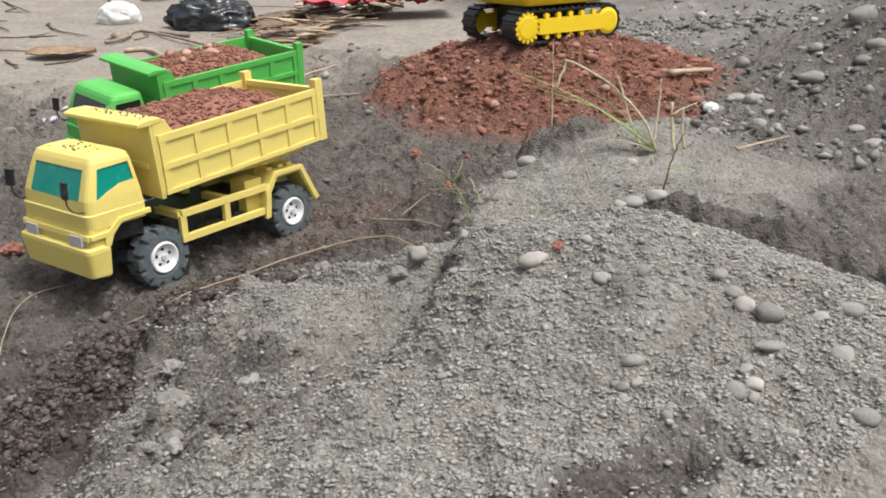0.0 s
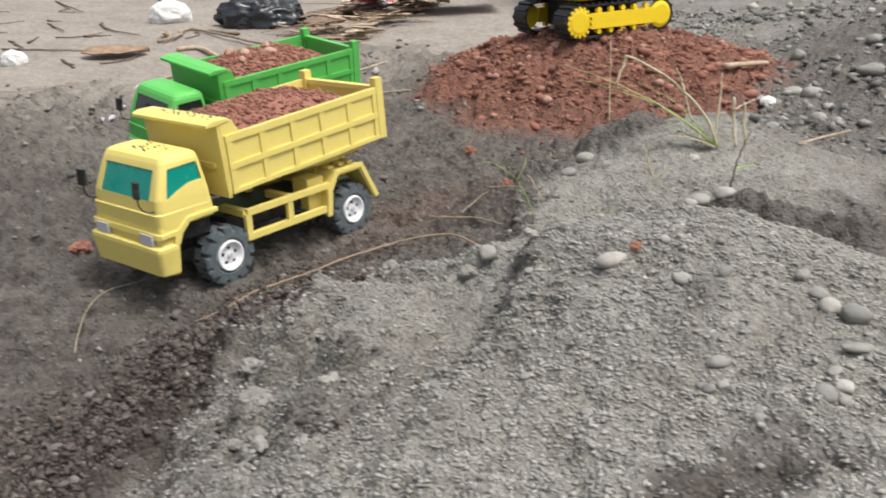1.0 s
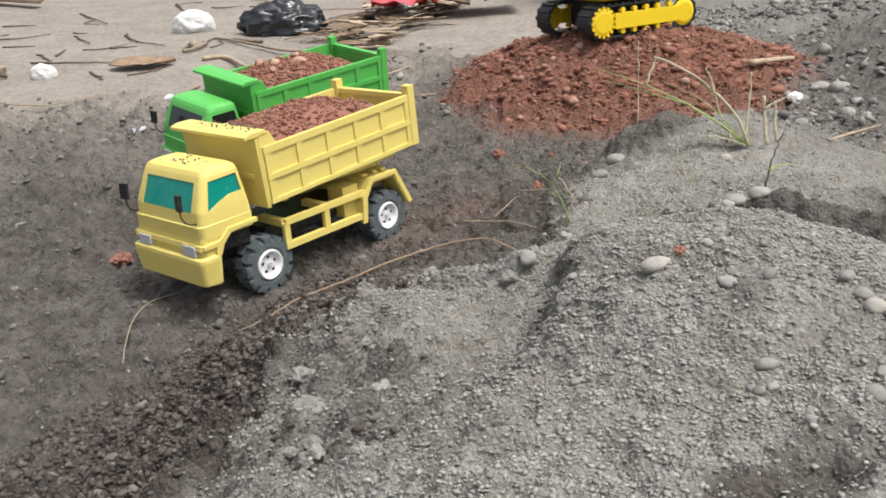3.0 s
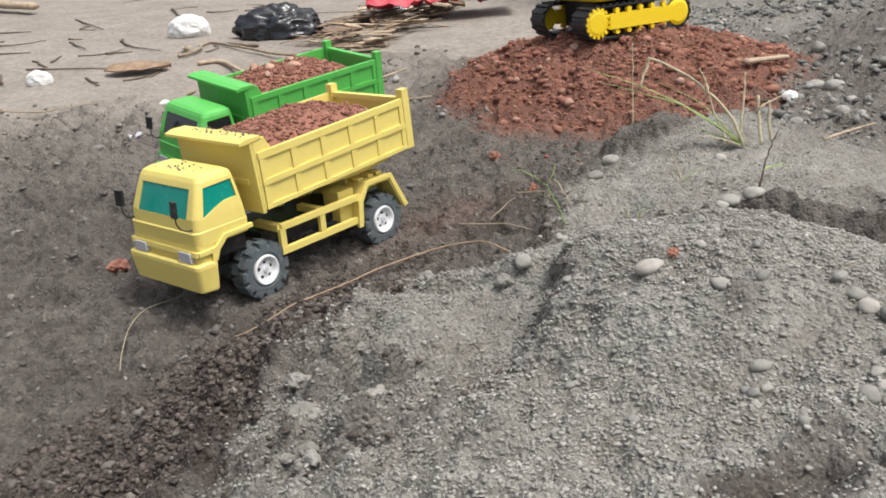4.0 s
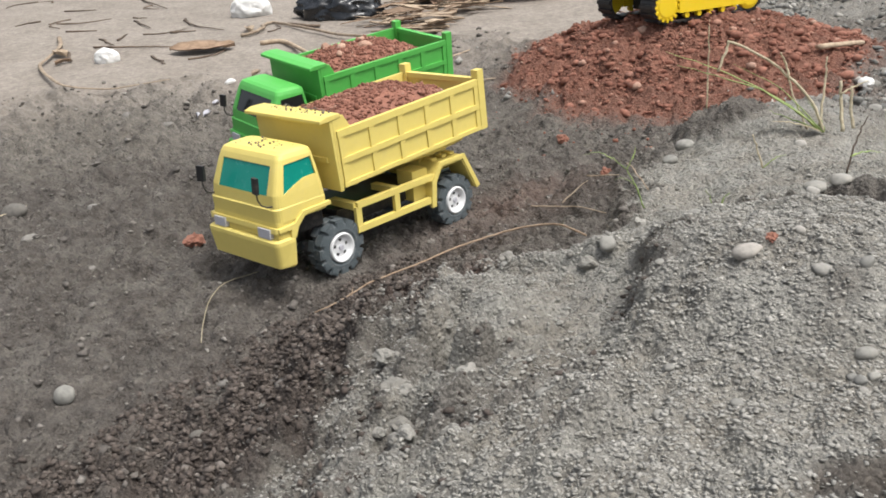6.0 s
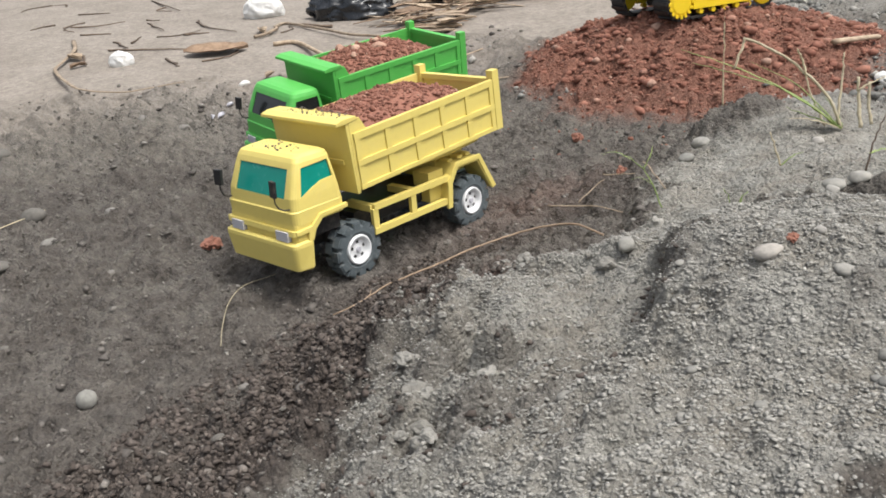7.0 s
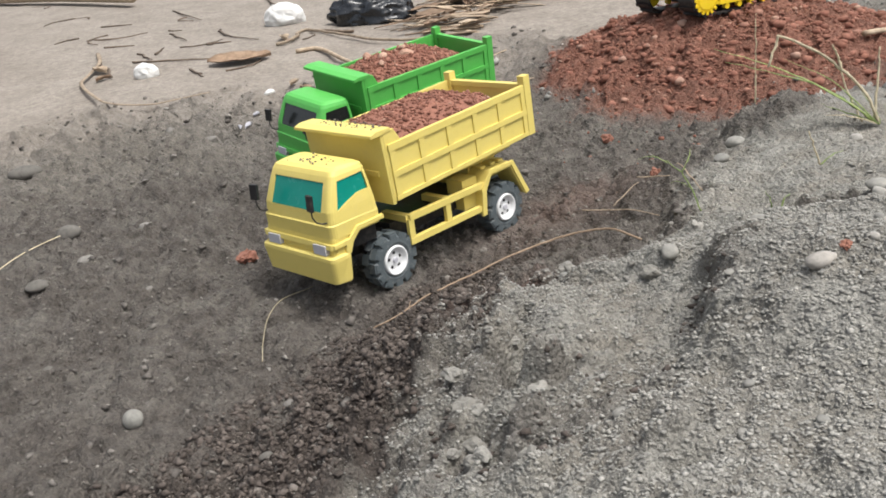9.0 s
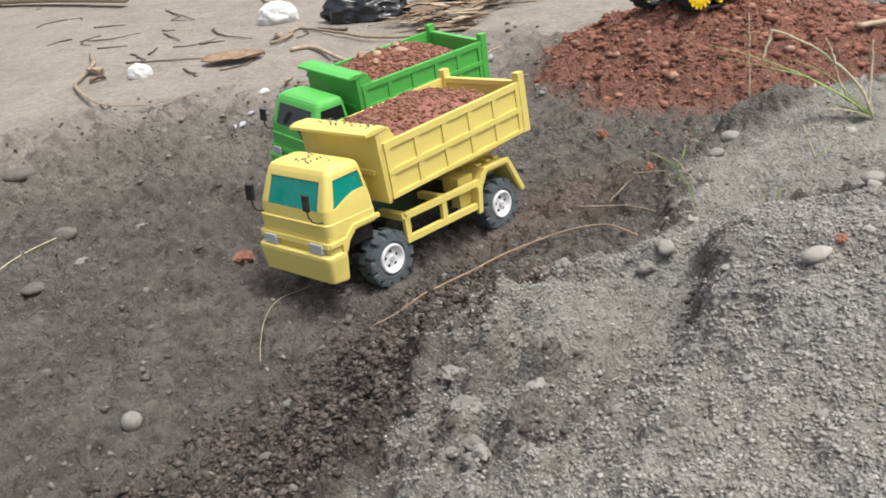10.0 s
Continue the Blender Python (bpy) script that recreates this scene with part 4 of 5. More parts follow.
# ---- toy excavator on the rubble heap ----
def excavator(m):
    ex = thing("toy_excavator", m, "yellow plastic toy excavator with black tracks on red rubble", "toy excavator")
    L, R, W = 0.235, 0.036, 0.050
    for s in (-1, 1):
        y = s * 0.080
        # track: a band round two wheels, with cleats
        loop = []
        for k in range(13):
            a = radians(90 + 180 * k / 12)
            loop.append((R * math.cos(a), R * math.sin(a)))
        for k in range(13):
            a = radians(-90 + 180 * k / 12)
            loop.append((L + R * math.cos(a), R * math.sin(a)))
        bm = bmesh.new()
        inner = [(x * 1.0 if 0 < x < L else (x * 0.86 if x <= 0 else L + (x - L) * 0.86), z * 0.88) for x, z in loop]
        rings = [[bm.verts.new((x, y + dy, z)) for x, z in src] for src, dy in ((loop, -W / 2), (loop, W / 2), (inner, W / 2), (inner, -W / 2))]
        n_ = len(loop)
        for q in range(4):
            lo, hi = rings[q], rings[(q + 1) % 4]
            for k in range(n_):
                j = (k + 1) % n_
                bm.faces.new((lo[k], lo[j], hi[j], hi[k]))
        bms = [bm]
        total = 2 * L + 2 * math.pi * R
        for k in range(38):
            d = total * k / 38
            if d < L:
                p, ang = (d, R), 0
            elif d < L + math.pi * R:
                a = (d - L) / R
                p, ang = (L + R * math.sin(a), R * math.cos(a)), a
            elif d < 2 * L + math.pi * R:
                p, ang = (L - (d - L - math.pi * R), -R), math.pi
            else:
                a = (d - 2 * L - math.pi * R) / R + math.pi
                p, ang = (R * math.sin(a), R * math.cos(a)), a
            bms.append(moved(box(-0.004, 0.004, -W / 2 + 0.001, W / 2 - 0.001, -0.001, 0.0035, 0.0008), Matrix.Translation((p[0], y, p[1])) @ Matrix.Rotation(ang, 4, "Y")))
        track = part("track", join(*bms), BLACK, ex, "black rubber track")
        o = y + s * (W / 2 - 0.004)
        for x, teeth in ((0.0, True), (L, False)):
            f = s * 0.001
            hub = lathe([(0, o + 6 * f), (0.022, o + 6 * f), (0.028, o + 4 * f), (0.0305, o + 3 * f), (0.0305, o - 6 * f), (0, o - 6 * f)], 36)
            bms = [hub]
            if teeth:
                for k in range(16):
                    bms.append(moved(box(0.027, 0.034, *sorted((o + 2 * f, o + 6 * f)), -0.003, 0.003, 0.0008), Matrix.Rotation(2 * math.pi * k / 16, 4, "Y")))
            part("sprocket" if teeth else "idler", moved(join(*bms), pose(x, 0, 0)), DIGGER, track, "yellow toothed sprocket" if teeth else "yellow idler wheel")
        part("track_frame", box(0.032, L - 0.020, *sorted((o - s * 0.006, o + s * 0.007)), -0.017, 0.017, 0.003), DIGGER, track, "yellow track frame")
        for k in range(5):
            x = 0.055 + k * 0.034
            for z in (-0.023, 0.023):
                part("roller", moved(lathe([(0, o - 0.005), (0.0062, o - 0.005), (0.0062, o + 0.005), (0, o + 0.005)], 14), pose(x, 0, z)), DIGGER, track, "yellow roller")
    part("undercarriage", box(0.030, L - 0.030, -0.056, 0.056, -0.018, 0.040, 0.006), BLACK, ex, "black undercarriage")
    part("platform", frustum_stack([(0.044, 0.010, L - 0.010, 0.092, 0.092), (0.048, -0.006, L + 0.006, 0.104, 0.104), (0.105, -0.010, L + 0.004, 0.104, 0.104), (0.112, 0.0, L - 0.006, 0.094, 0.094)], 0.014, 4), DIGGER, ex, "yellow body platform", True)
    part("counterweight", frustum_stack([(0.100, 0.13, L + 0.002, 0.098, 0.098), (0.150, 0.14, L - 0.006, 0.092, 0.092)], 0.012), DIGGER, ex)
    part("operator_cab", frustum_stack([(0.100, 0.005, 0.11, 0.030, 0.030), (0.190, 0.02, 0.105, 0.026, 0.026)], 0.006), DIGGER, ex)
    return ex


EXC = pose(1.298, 0.150, 0.191, 0, 0, -22) @ pose(0, 0.118, 0) @ Matrix.Scale(1.12, 4)
excavator(EXC)


# ---- loose stones and grit ----
def spread(n, x0, x1, y0, y1, keep, seed):
    r = np.random.RandomState(seed)
    x, y = r.uniform(x0, x1, n), r.uniform(y0, y1, n)
    k = r.rand(n) < keep(x, y)
    return x[k], y[k], r


x, y, r = spread(155000, -0.52, 0.42, -0.97, -0.20, lambda x, y: gravel_mask(x, y) * (1 - 0.8 * smooth(0.20, 0.30, x)) * (1 - 0.72 * fines_mask(x, y)), 1)
scatter("gravel_grit", x, y, 0.0009 + 0.0023 * r.rand(len(x)) ** 3.0, GRIT, "fine grey gravel chips over the mound", CHIPS, flat=(0.32, 0.6), sink=0.3, seed=1)
x, y, r = spread(6000, 0.30, 1.2, -1.0, -0.05, lambda x, y: gravel_mask(x, y), 11)
scatter("gravel_grit", x, y, 0.0012 + 0.0022 * r.rand(len(x)) ** 2.5, GRIT, "fine grey gravel chips behind the crest", CHIPS, flat=(0.4, 0.9), seed=11)
x, y, r = spread(1500, -0.50, 1.2, -0.97, -0.15, lambda x, y: gravel_mask(x, y) * smooth(-0.3, 0.6, fbm(x, y, 0.2, 77)), 2)
scatter("gravel_pebbles", x, y, 0.0020 + 0.0038 * r.rand(len(x)) ** 3, GRIT, "small grey pebbles on the gravel mound", CHIPS, flat=(0.35, 0.65), seed=2)
x, y, r = spread(42000, -0.60, 1.3, -0.62, 1.3, lambda x, y: (1 - gravel_mask(x, y)) * (1 - sand_mask(x, y)) * (1 - heap_mask(x, y)) * (0.42 + 0.58 * np.exp(-((seg(x, y, -0.55, -0.45, 0.05, -0.25) / 0.17) ** 2))), 3)
scatter("soil_crumbs", x, y, 0.0010 + 0.0032 * r.rand(len(x)) ** 2.6, CRUMB, "dark crumbs of trodden soil", CHIPS, flat=(0.5, 1.0), seed=3)
x, y, r = spread(40000, -0.56, 0.10, -0.62, -0.12, lambda x, y: (1 - gravel_mask(x, y)) * (0.15 + 0.85 * damp_mask(x, y)) * smooth(-0.5, 0.3, fbm(x, y, 0.08, 78)), 12)
scatter("soil_clods", x, y, 0.0013 + 0.0052 * r.rand(len(x)) ** 2.4, CLOD, "crumbly dark clods along the foot of the mound", CHIPS, flat=(0.5, 0.9), sink=0.4, seed=12)
x, y, r = spread(2600, -0.6, 1.3, -0.35, 1.5, lambda x, y: (1 - gravel_mask(x, y)) * (1 - sand_mask(x, y)) * (1 - heap_mask(x, y)), 13)
scatter("soil_pebbles", x, y, 0.002 + 0.008 * r.rand(len(x)) ** 3, CRUMB, "earthy pebbles trodden into the soil", CHIPS, flat=(0.4, 0.7), sink=0.35, seed=13)
x, y, r = spread(20000, 0.85, 2.05, -0.45, 0.75, lambda x, y: heap_mask(x, y) ** 1.5, 4)
scatter("red_rubble", x, y, 0.0018 + 0.0055 * r.rand(len(x)) ** 3.0, RED_STONE, "broken red brick rubble on the heap", CHIPS, flat=(0.45, 0.85), sink=0.45, seed=4)
x, y, r = spread(4200, 0.85, 2.05, -0.45, 0.75, lambda x, y: heap_mask(x, y) ** 2 * smooth(-0.6, 0.4, fbm(x, y, 0.15, 81)), 5)
scatter("red_rubble", x, y, 0.006 + 0.013 * r.rand(len(x)) ** 2.5, RED_STONE, "soft lumps of red brick rubble on the heap", flat=(0.4, 0.7), sink=0.48, seed=5)
x, y, r = spread(700, 0.45, 1.3, -0.35, 0.4, lambda x, y: smooth(0.75, 0.45, np.hypot(x - 1.2, y - 0.05)) * (1 - heap_mask(x, y)) * 0.5, 14)
scatter("red_crumbs", x, y, 0.0015 + 0.006 * r.rand(len(x)) ** 3, RED_STONE, "red rubble crumbs scattered before the heap", seed=14)
x, y, r = spread(6500, 1.1, 4.5, -2.2, 1.2, lambda x, y: (gravel_mask(x, y) * 0.55 + 0.2) * (1 - heap_mask(x, y)) * (1 - sand_mask(x, y)) * smooth(-0.8, 0.5, fbm(x, y, 0.3, 79)), 6)
scatter("bank_stones", x, y, 0.004 + 0.022 * r.rand(len(x)) ** 5, GREY_STONE, "grey river stones strewn over the bank", CHIPS, seed=6)
x, y, r = spread(12000, 0.95, 2.5, -0.95, 0.5, lambda x, y: (0.3 + 0.7 * gravel_mask(x, y)) * (1 - heap_mask(x, y)) * smooth(-0.6, 0.3, fbm(x, y, 0.16, 80)), 8)
scatter("bank_stones", x, y, 0.003 + 0.015 * r.rand(len(x)) ** 5, GREY_STONE, "grey stones strewn at the foot of the bank", CHIPS, seed=8)
x, y, r = spread(1500, 0.2, 2.2, 0.8, 2.6, lambda x, y: 4 * sand_mask(x, y) * (1 - sand_mask(x, y)), 7)
scatter("sand_crumbs", x, y, 0.003 + 0.009 * r.rand(len(x)) ** 2.5, CRUMB, "crumbled soil at the edge of the sand", seed=7)

# stones that stand out: x, y, half length
MOUND_STONES = [
    (-0.062, -0.877, 0.0125), (-0.075, -0.933, 0.0118), (-0.028, -0.904, 0.0095), (0.006, -0.919, 0.0115), (-0.153, -0.812, 0.0088), (-0.089, -0.756, 0.0098), (-0.072, -0.782, 0.0085), (-0.157, -0.887, 0.0092),
    (-0.150, -0.897, 0.0060), (-0.138, -0.893, 0.0085), (-0.128, -0.884, 0.0070), (-0.039, -0.831, 0.0082), (-0.050, -0.845, 0.0090), (0.147, -0.656, 0.0105), (0.290, -0.607, 0.0150), (0.255, -0.567, 0.0260), (0.310, -0.628, 0.0145), (-0.184, -0.819, 0.0058),
    (-0.173, -0.824, 0.0060), (-0.180, -0.812, 0.0052), (-0.195, -0.825, 0.0048), (-0.190, -0.855, 0.0062), (-0.210, -0.862, 0.0050), (-0.126, -0.961, 0.0100), (-0.288, -0.631, 0.0085), (-0.284, -0.723, 0.0062), (0.003, -0.500, 0.0130),
    (0.035, -0.530, 0.0095), (-0.061, -0.408, 0.0072), (-0.028, -0.385, 0.0080), (0.550, -0.485, 0.0135), (0.583, -0.281, 0.0194), (0.500, -0.300, 0.0150), (0.05, -0.575, 0.0110), (-0.10, -0.62, 0.0060), (-0.245, -0.76, 0.0055), (-0.23, -0.70, 0.0048), (-0.05, -0.72, 0.0060), (0.02, -0.70, 0.0060),
]
FAR_STONES = [
    (1.012, -0.444, 0.0195), (1.181, -0.477, 0.0224), (1.167, -0.518, 0.0160), (1.316, -0.338, 0.0202), (1.531, -0.482, 0.0361), (1.440, -0.340, 0.0241), (1.112, -0.346, 0.0184),
    (1.754, -0.244, 0.0291), (2.022, -0.470, 0.0520), (1.733, -0.576, 0.0356), (1.647, -0.566, 0.0270), (1.157, -0.705, 0.0239), (1.206, -0.658, 0.0185), (1.807, -0.414, 0.0242), (1.391, -0.396, 0.0276),
]
SOIL_STONES = [
    (-0.287, -0.190, 0.0078), (-0.300, -0.205, 0.0075), (-0.366, -0.250, 0.0094), (-0.317, -0.300, 0.0057), (-0.268, -0.330, 0.0057), (0.348, 0.934, 0.0240), (0.761, 1.130, 0.0279), (0.348, 1.109, 0.0271),
    (-0.045, 0.556, 0.0165), (-0.419, 0.136, 0.0093), (0.015, 1.224, 0.0485), (-0.301, 0.430, 0.0239), (-0.194, 0.489, 0.0203), (-0.205, 0.263, 0.0107), (-0.151, 0.642, 0.0277), (0.574, 0.941, 0.0177),
]
k = 0
for rows, group, label in ((MOUND_STONES, "stones on the mound", "smooth grey stone lying on the gravel mound"), (FAR_STONES, "stones by the bank", "rounded grey river stone before the bank"), (SOIL_STONES, "stones on the soil", "grey stone half sunk in dark soil")):
    for x, y, size in rows:
        k += 1
        r = np.random.RandomState(k)
        stone("stone", x, y, size * (0.82 if rows is SOIL_STONES else 1.0), EARTH_STONE if rows is SOIL_STONES else LONE_STONE, label, "stone", (1.0, r.uniform(0.62, 0.9), r.uniform(0.45, 0.68)), r.uniform(-60, 60), k, 0.32 + 0.14 * r.rand(), group)
stone("pale_stone", -0.096, -0.697, 0.0132, PALE_STONE, "pale grey stone lying on the crest of the mound", "stone", (1.1, 0.70, 0.55), -35, 95, 0.42)
stone("pink_stone", -0.060, -0.858, 0.0100, PALE_STONE, "pale pinkish stone half sunk in the gravel mound", "stone", (1.1, 0.8, 0.6), 20, 96, 0.4)
stone("slab_stone", -0.096, -0.890, 0.0095, LONE_STONE, "flat grey slab of stone leaning on the mound", "stone", (1.3, 0.5, 0.35), -60, 97, 0.3)
stone("round_stone", -0.411, -0.062, 0.0125, LONE_STONE, "round grey stone lying loose on dark soil", "stone", (0.95, 1.0, 0.95), 20, 98, 0.18)
stone("pale_pebble", -0.100, -0.238, 0.0048, FOAM, "small white pebble at the foot of the mound", "pebble", seed=91)
stone("pale_pebble", 0.705, 1.174, 0.0148, FOAM, "small white pebble on the soil", "pebble", seed=92)
for x, y, size, label in ((-0.053, 0.223, 0.0175, "red brick clod lying beside the yellow truck"), (0.724, 0.065, 0.0150, "red brick clod on the trodden soil"), (0.493, -0.186, 0.0115, "red brick clod among twigs"), (-0.076, -0.708, 0.0060, "orange brick chip on the gravel mound")):
    v, f = unit_stone(int(size * 1e4), 3, 0.5)
    v = v * (1 + 0.10 * np.array([noise.noise(Vector(p) * 3.0) for p in v]))[:, None]
    bm = bmesh.new()
    vs = [bm.verts.new((p[0] * size, p[1] * size * 0.85, p[2] * size * 0.75)) for p in v]
    for q in f:
        bm.faces.new([vs[i] for i in q])
    ob = link_mesh("brick_clod", bm, RED_STONE)
    ob.matrix_world = pose(x, y, ground_z(x, y) + size * 0.45, 0, 0, 40)
    tagged(ob, label, "clod")


def silt_lump(x, y, size, turn, seed):
    """A lump of packed silt broken out of the mound."""
    bm = bmesh.new()
    bmesh.ops.create_icosphere(bm, subdivisions=3, radius=1.0)
    for v in bm.verts:
        p = v.co.copy()
        f = 1 + 0.45 * noise.noise(p * 1.4 + Vector((seed, 0, 0))) + 0.16 * noise.noise(p * 4 + Vector((0, seed, 0))) + 0.11 * noise.noise(p * 9 + Vector((0, 0, seed))) + 0.06 * noise.noise(p * 19 + Vector((seed, seed, 0)))
        v.co = Vector((p.x * f * size[0], p.y * f * size[1], p.z * f * size[2]))
    ob = link_mesh("silt_clod", bm, SILT)
    ob.matrix_world = pose(x, y, ground_z(x, y) + 0.05 * size[2], 0, 0, turn)
    tagged(ob, "crumbling lump of packed grey silt on the mound", "clod", "silt clods on the mound")


r = np.random.RandomState(61)
CLOD_LINES = ((-0.26, -0.45, -0.15, -0.395, 9), (-0.25, -0.54, -0.20, -0.50, 6), (-0.36, -0.53, -0.28, -0.49, 8), (-0.05, -0.36, 0.0, -0.49, 8), (-0.37, -0.63, -0.30, -0.56, 7), (0.05, -0.42, 0.45, -0.36, 12))
for x0, y0, x1, y1, many in CLOD_LINES:
    for k in range(many):
        u = r.rand()
        n_ = 0.003 + 0.007 * r.rand() ** 2
        silt_lump(x0 + u * (x1 - x0) + r.normal() * 0.012, y0 + u * (y1 - y0) + r.normal() * 0.012, (n_ * r.uniform(1.0, 1.5), n_, n_ * r.uniform(0.7, 0.95)), r.uniform(0, 180), r.rand() * 40)


# ---- crumbs on the yellow truck ----
r = np.random.RandomState(21)
k = 48
scatter("roof_crumbs", r.uniform(-0.072, -0.034, k), -0.002 + 0.022 * r.normal(size=k).clip(-2, 2), 0.0008 + 0.0020 * r.rand(k) ** 2, CRUMB, "dark crumbs of soil on the cab roof", sink=0.2, seed=21, z0=np.full(k, 0.1892))
k = 110
u = r.uniform(-0.012, 0.012, k)
scatter("visor_crumbs", 0.006 + u, r.uniform(-0.066, 0.050, k), 0.0006 + 0.0015 * r.rand(k) ** 2, CRUMB, "dark crumbs of soil on the bed's visor", sink=0.2, seed=22, z0=0.2232 + 0.03 * u)


# ---- twigs, straw and grass ----
def bent(points, steps=6, wobble=0.0, seed=0):
    """A smooth way through points."""
    r = np.random.RandomState(seed)
    p = [Vector(q) for q in points]
    p = [2 * p[0] - p[1]] + p + [2 * p[-1] - p[-2]]
    out = []
    for a, b, c, d in zip(p, p[1:], p[2:], p[3:]):
        for k in range(steps):
            t = k / steps
            out.append(0.5 * (2 * b + (c - a) * t + (2 * a - 5 * b + 4 * c - d) * t * t + (3 * b - a - 3 * c + d) * t ** 3) + Vector(r.normal(size=3)) * wobble)
    return out + [p[-2]]


def strand(name, points, radius, material, label, category, taper=0.6, flat=1.0, wobble=0.0, group="", steps=6, seed=0, lay=None):
    pts = bent(points, steps, wobble, seed)
    if lay is not None:
        zs = height(np.array([p.x for p in pts]), np.array([p.y for p in pts]), False)
        zs = np.pad(zs, 6, "edge")
        zs = np.max([zs[i:len(zs) - 4 + i] for i in range(5)], axis=0)
        zs = np.convolve(zs, np.ones(9) / 9, "valid")
        pts = [Vector((p.x, p.y, z + lay)) for p, z in zip(pts, zs)]
    ob = link_mesh(name, tube(pts, radius, taper, 7, flat), material, smooth_shade=True)
    return tagged(ob, label, category, group)


strand("vine", [(0.215, -0.330, 0), (0.236, -0.253, 0), (0.198, -0.199, 0), (0.125, -0.175, 0), (0.039, -0.171, 0), (-0.035, -0.184, 0), (-0.087, -0.182, 0), (-0.134, -0.165, 0)], 0.0016, VINE, "brown dry vine lying in an arc on soil", "vine", 0.6, lay=0.006, wobble=0.0006)
strand("vine", [(-0.087, -0.182, 0.006), (-0.078, -0.172, 0.016), (-0.070, -0.168, 0.024)], 0.0012, VINE, "short brown vine tendril above the soil", "vine", 0.4)
strand("wire", [(-0.060, 0.050, 0), (-0.119, 0.034, 0), (-0.176, -0.003, 0), (-0.215, -0.040, 0), (-0.239, -0.069, 0)], 0.0008, STRAW, "thin pale straw curving from under the truck", "straw", 0.7, lay=0.0016)
strand("wire", [(-0.62, 0.40, 0), (-0.42, 0.47, 0), (-0.25, 0.60, 0), (-0.12, 0.66, 0)], 0.0013, STRAW, "thin pale straw lying on the soil", "straw", 0.7, lay=0.001)
strand("bark_strip", [(0.86, 2.48, 0), (0.762, 2.277, 0), (0.64, 2.12, 0), (0.56, 2.02, 0), (0.47, 1.76, 0), (0.40, 1.52, 0), (0.454, 1.446, 0), (0.537, 1.402, 0), (0.646, 1.388, 0)], 0.0085, BARK, "pale curved strip of bark at the sand's edge", "bark", 0.35, 0.45, lay=0.010)
strand("plant_stem", [(1.191, 1.782, 0), (1.258, 1.774, 0), (1.413, 1.882, 0), (1.384, 1.645, 0), (1.362, 1.353, 0), (1.411, 1.186, 0), (1.533, 1.119, 0)], 0.0065, BARK, "long dry stem lying on the sand", "stem", 0.6, lay=0.008, wobble=0.004)
strand("stick", [(1.148, 1.613, 0), (1.208, 1.548, 0), (1.048, 1.230, 0), (0.927, 0.986, 0)], 0.0078, BARK, "bent pale stick on the sand", "stick", 0.8, lay=0.008)
strand("stick", [(1.393, -0.187, 0), (1.449, -0.213, 0), (1.561, -0.229, 0)], 0.0095, BARK, "pale stick lying on the red rubble", "stick", 0.9, 0.7, lay=0.012)
strand("log", [(1.50, 5.3, 0), (1.60, 4.35, 0), (1.62, 3.55, 0)], 0.045, BARK, "long pale driftwood log on the sand", "log", 0.7, 0.6, lay=0.03)
TWIGS = [
    [(0.843, 1.813), (0.826, 1.743), (0.803, 1.660)], [(0.824, 2.162), (0.867, 2.029), (0.932, 1.942), (0.976, 1.837)], [(0.927, 2.294), (0.869, 2.090)], [(1.327, 2.341), (1.247, 2.162), (1.232, 1.941)],
    [(1.219, 2.539), (1.137, 2.287)], [(1.223, 3.148), (1.301, 3.0)], [(0.951, 2.594), (1.009, 2.465)], [(0.927, 2.178), (1.029, 2.275)], [(1.123, 2.122), (1.180, 2.042)], [(1.598, 3.135), (1.419, 2.609)],
    [(1.963, 2.883), (1.740, 2.491)], [(1.449, 1.658), (1.439, 1.873)], [(0.784, 2.328), (0.660, 1.997)],
]
for k, w in enumerate(TWIGS):
    strand("twig", [(a, b, 0) for a, b in w], 0.0055 if k < 10 else 0.008, TWIG, "dark twig half buried in pale sand", "twig", 0.4, 0.7, lay=0.003, wobble=0.004, group="twigs on the sand", seed=k)
r = np.random.RandomState(33)
for k in range(34):
    x, y = r.uniform(0.5, 2.6), r.uniform(1.6, 4.6)
    if float(sand_mask(np.array([x]), np.array([y]))[0]) > 0.7:
        a, n_ = r.uniform(0, 6.28), r.uniform(0.04, 0.13)
        strand("twig", [(x, y, 0), (x + n_ * math.cos(a), y + n_ * math.sin(a), 0), (x + 1.8 * n_ * math.cos(a + 0.5), y + 1.8 * n_ * math.sin(a + 0.5), 0)], r.uniform(0.003, 0.006), TWIG, "dark twig half buried in pale sand", "twig", 0.4, 0.7, lay=0.002, wobble=0.004, group="twigs on the sand", seed=50 + k)
for k, w in enumerate(([(0.337, -0.205), (0.413, -0.203)], [(0.307, -0.166), (0.327, -0.228), (0.324, -0.293)], [(0.472, -0.239), (0.34, -0.354)], [(0.417, -0.198), (0.411, -0.261)], [(0.859, -0.543), (1.084, -0.566)], [(0.95, 0.62), (1.12, 0.56)], [(1.05, 0.78), (1.30, 0.80)])):
    strand("twig", [(a, b, 0) for a, b in w], 0.0014 if k < 4 else 0.0036, BARK, "dry straw twig lying on the soil", "twig", 0.6, 0.8, lay=0.004, wobble=0.001, group="straw on the soil", seed=k)


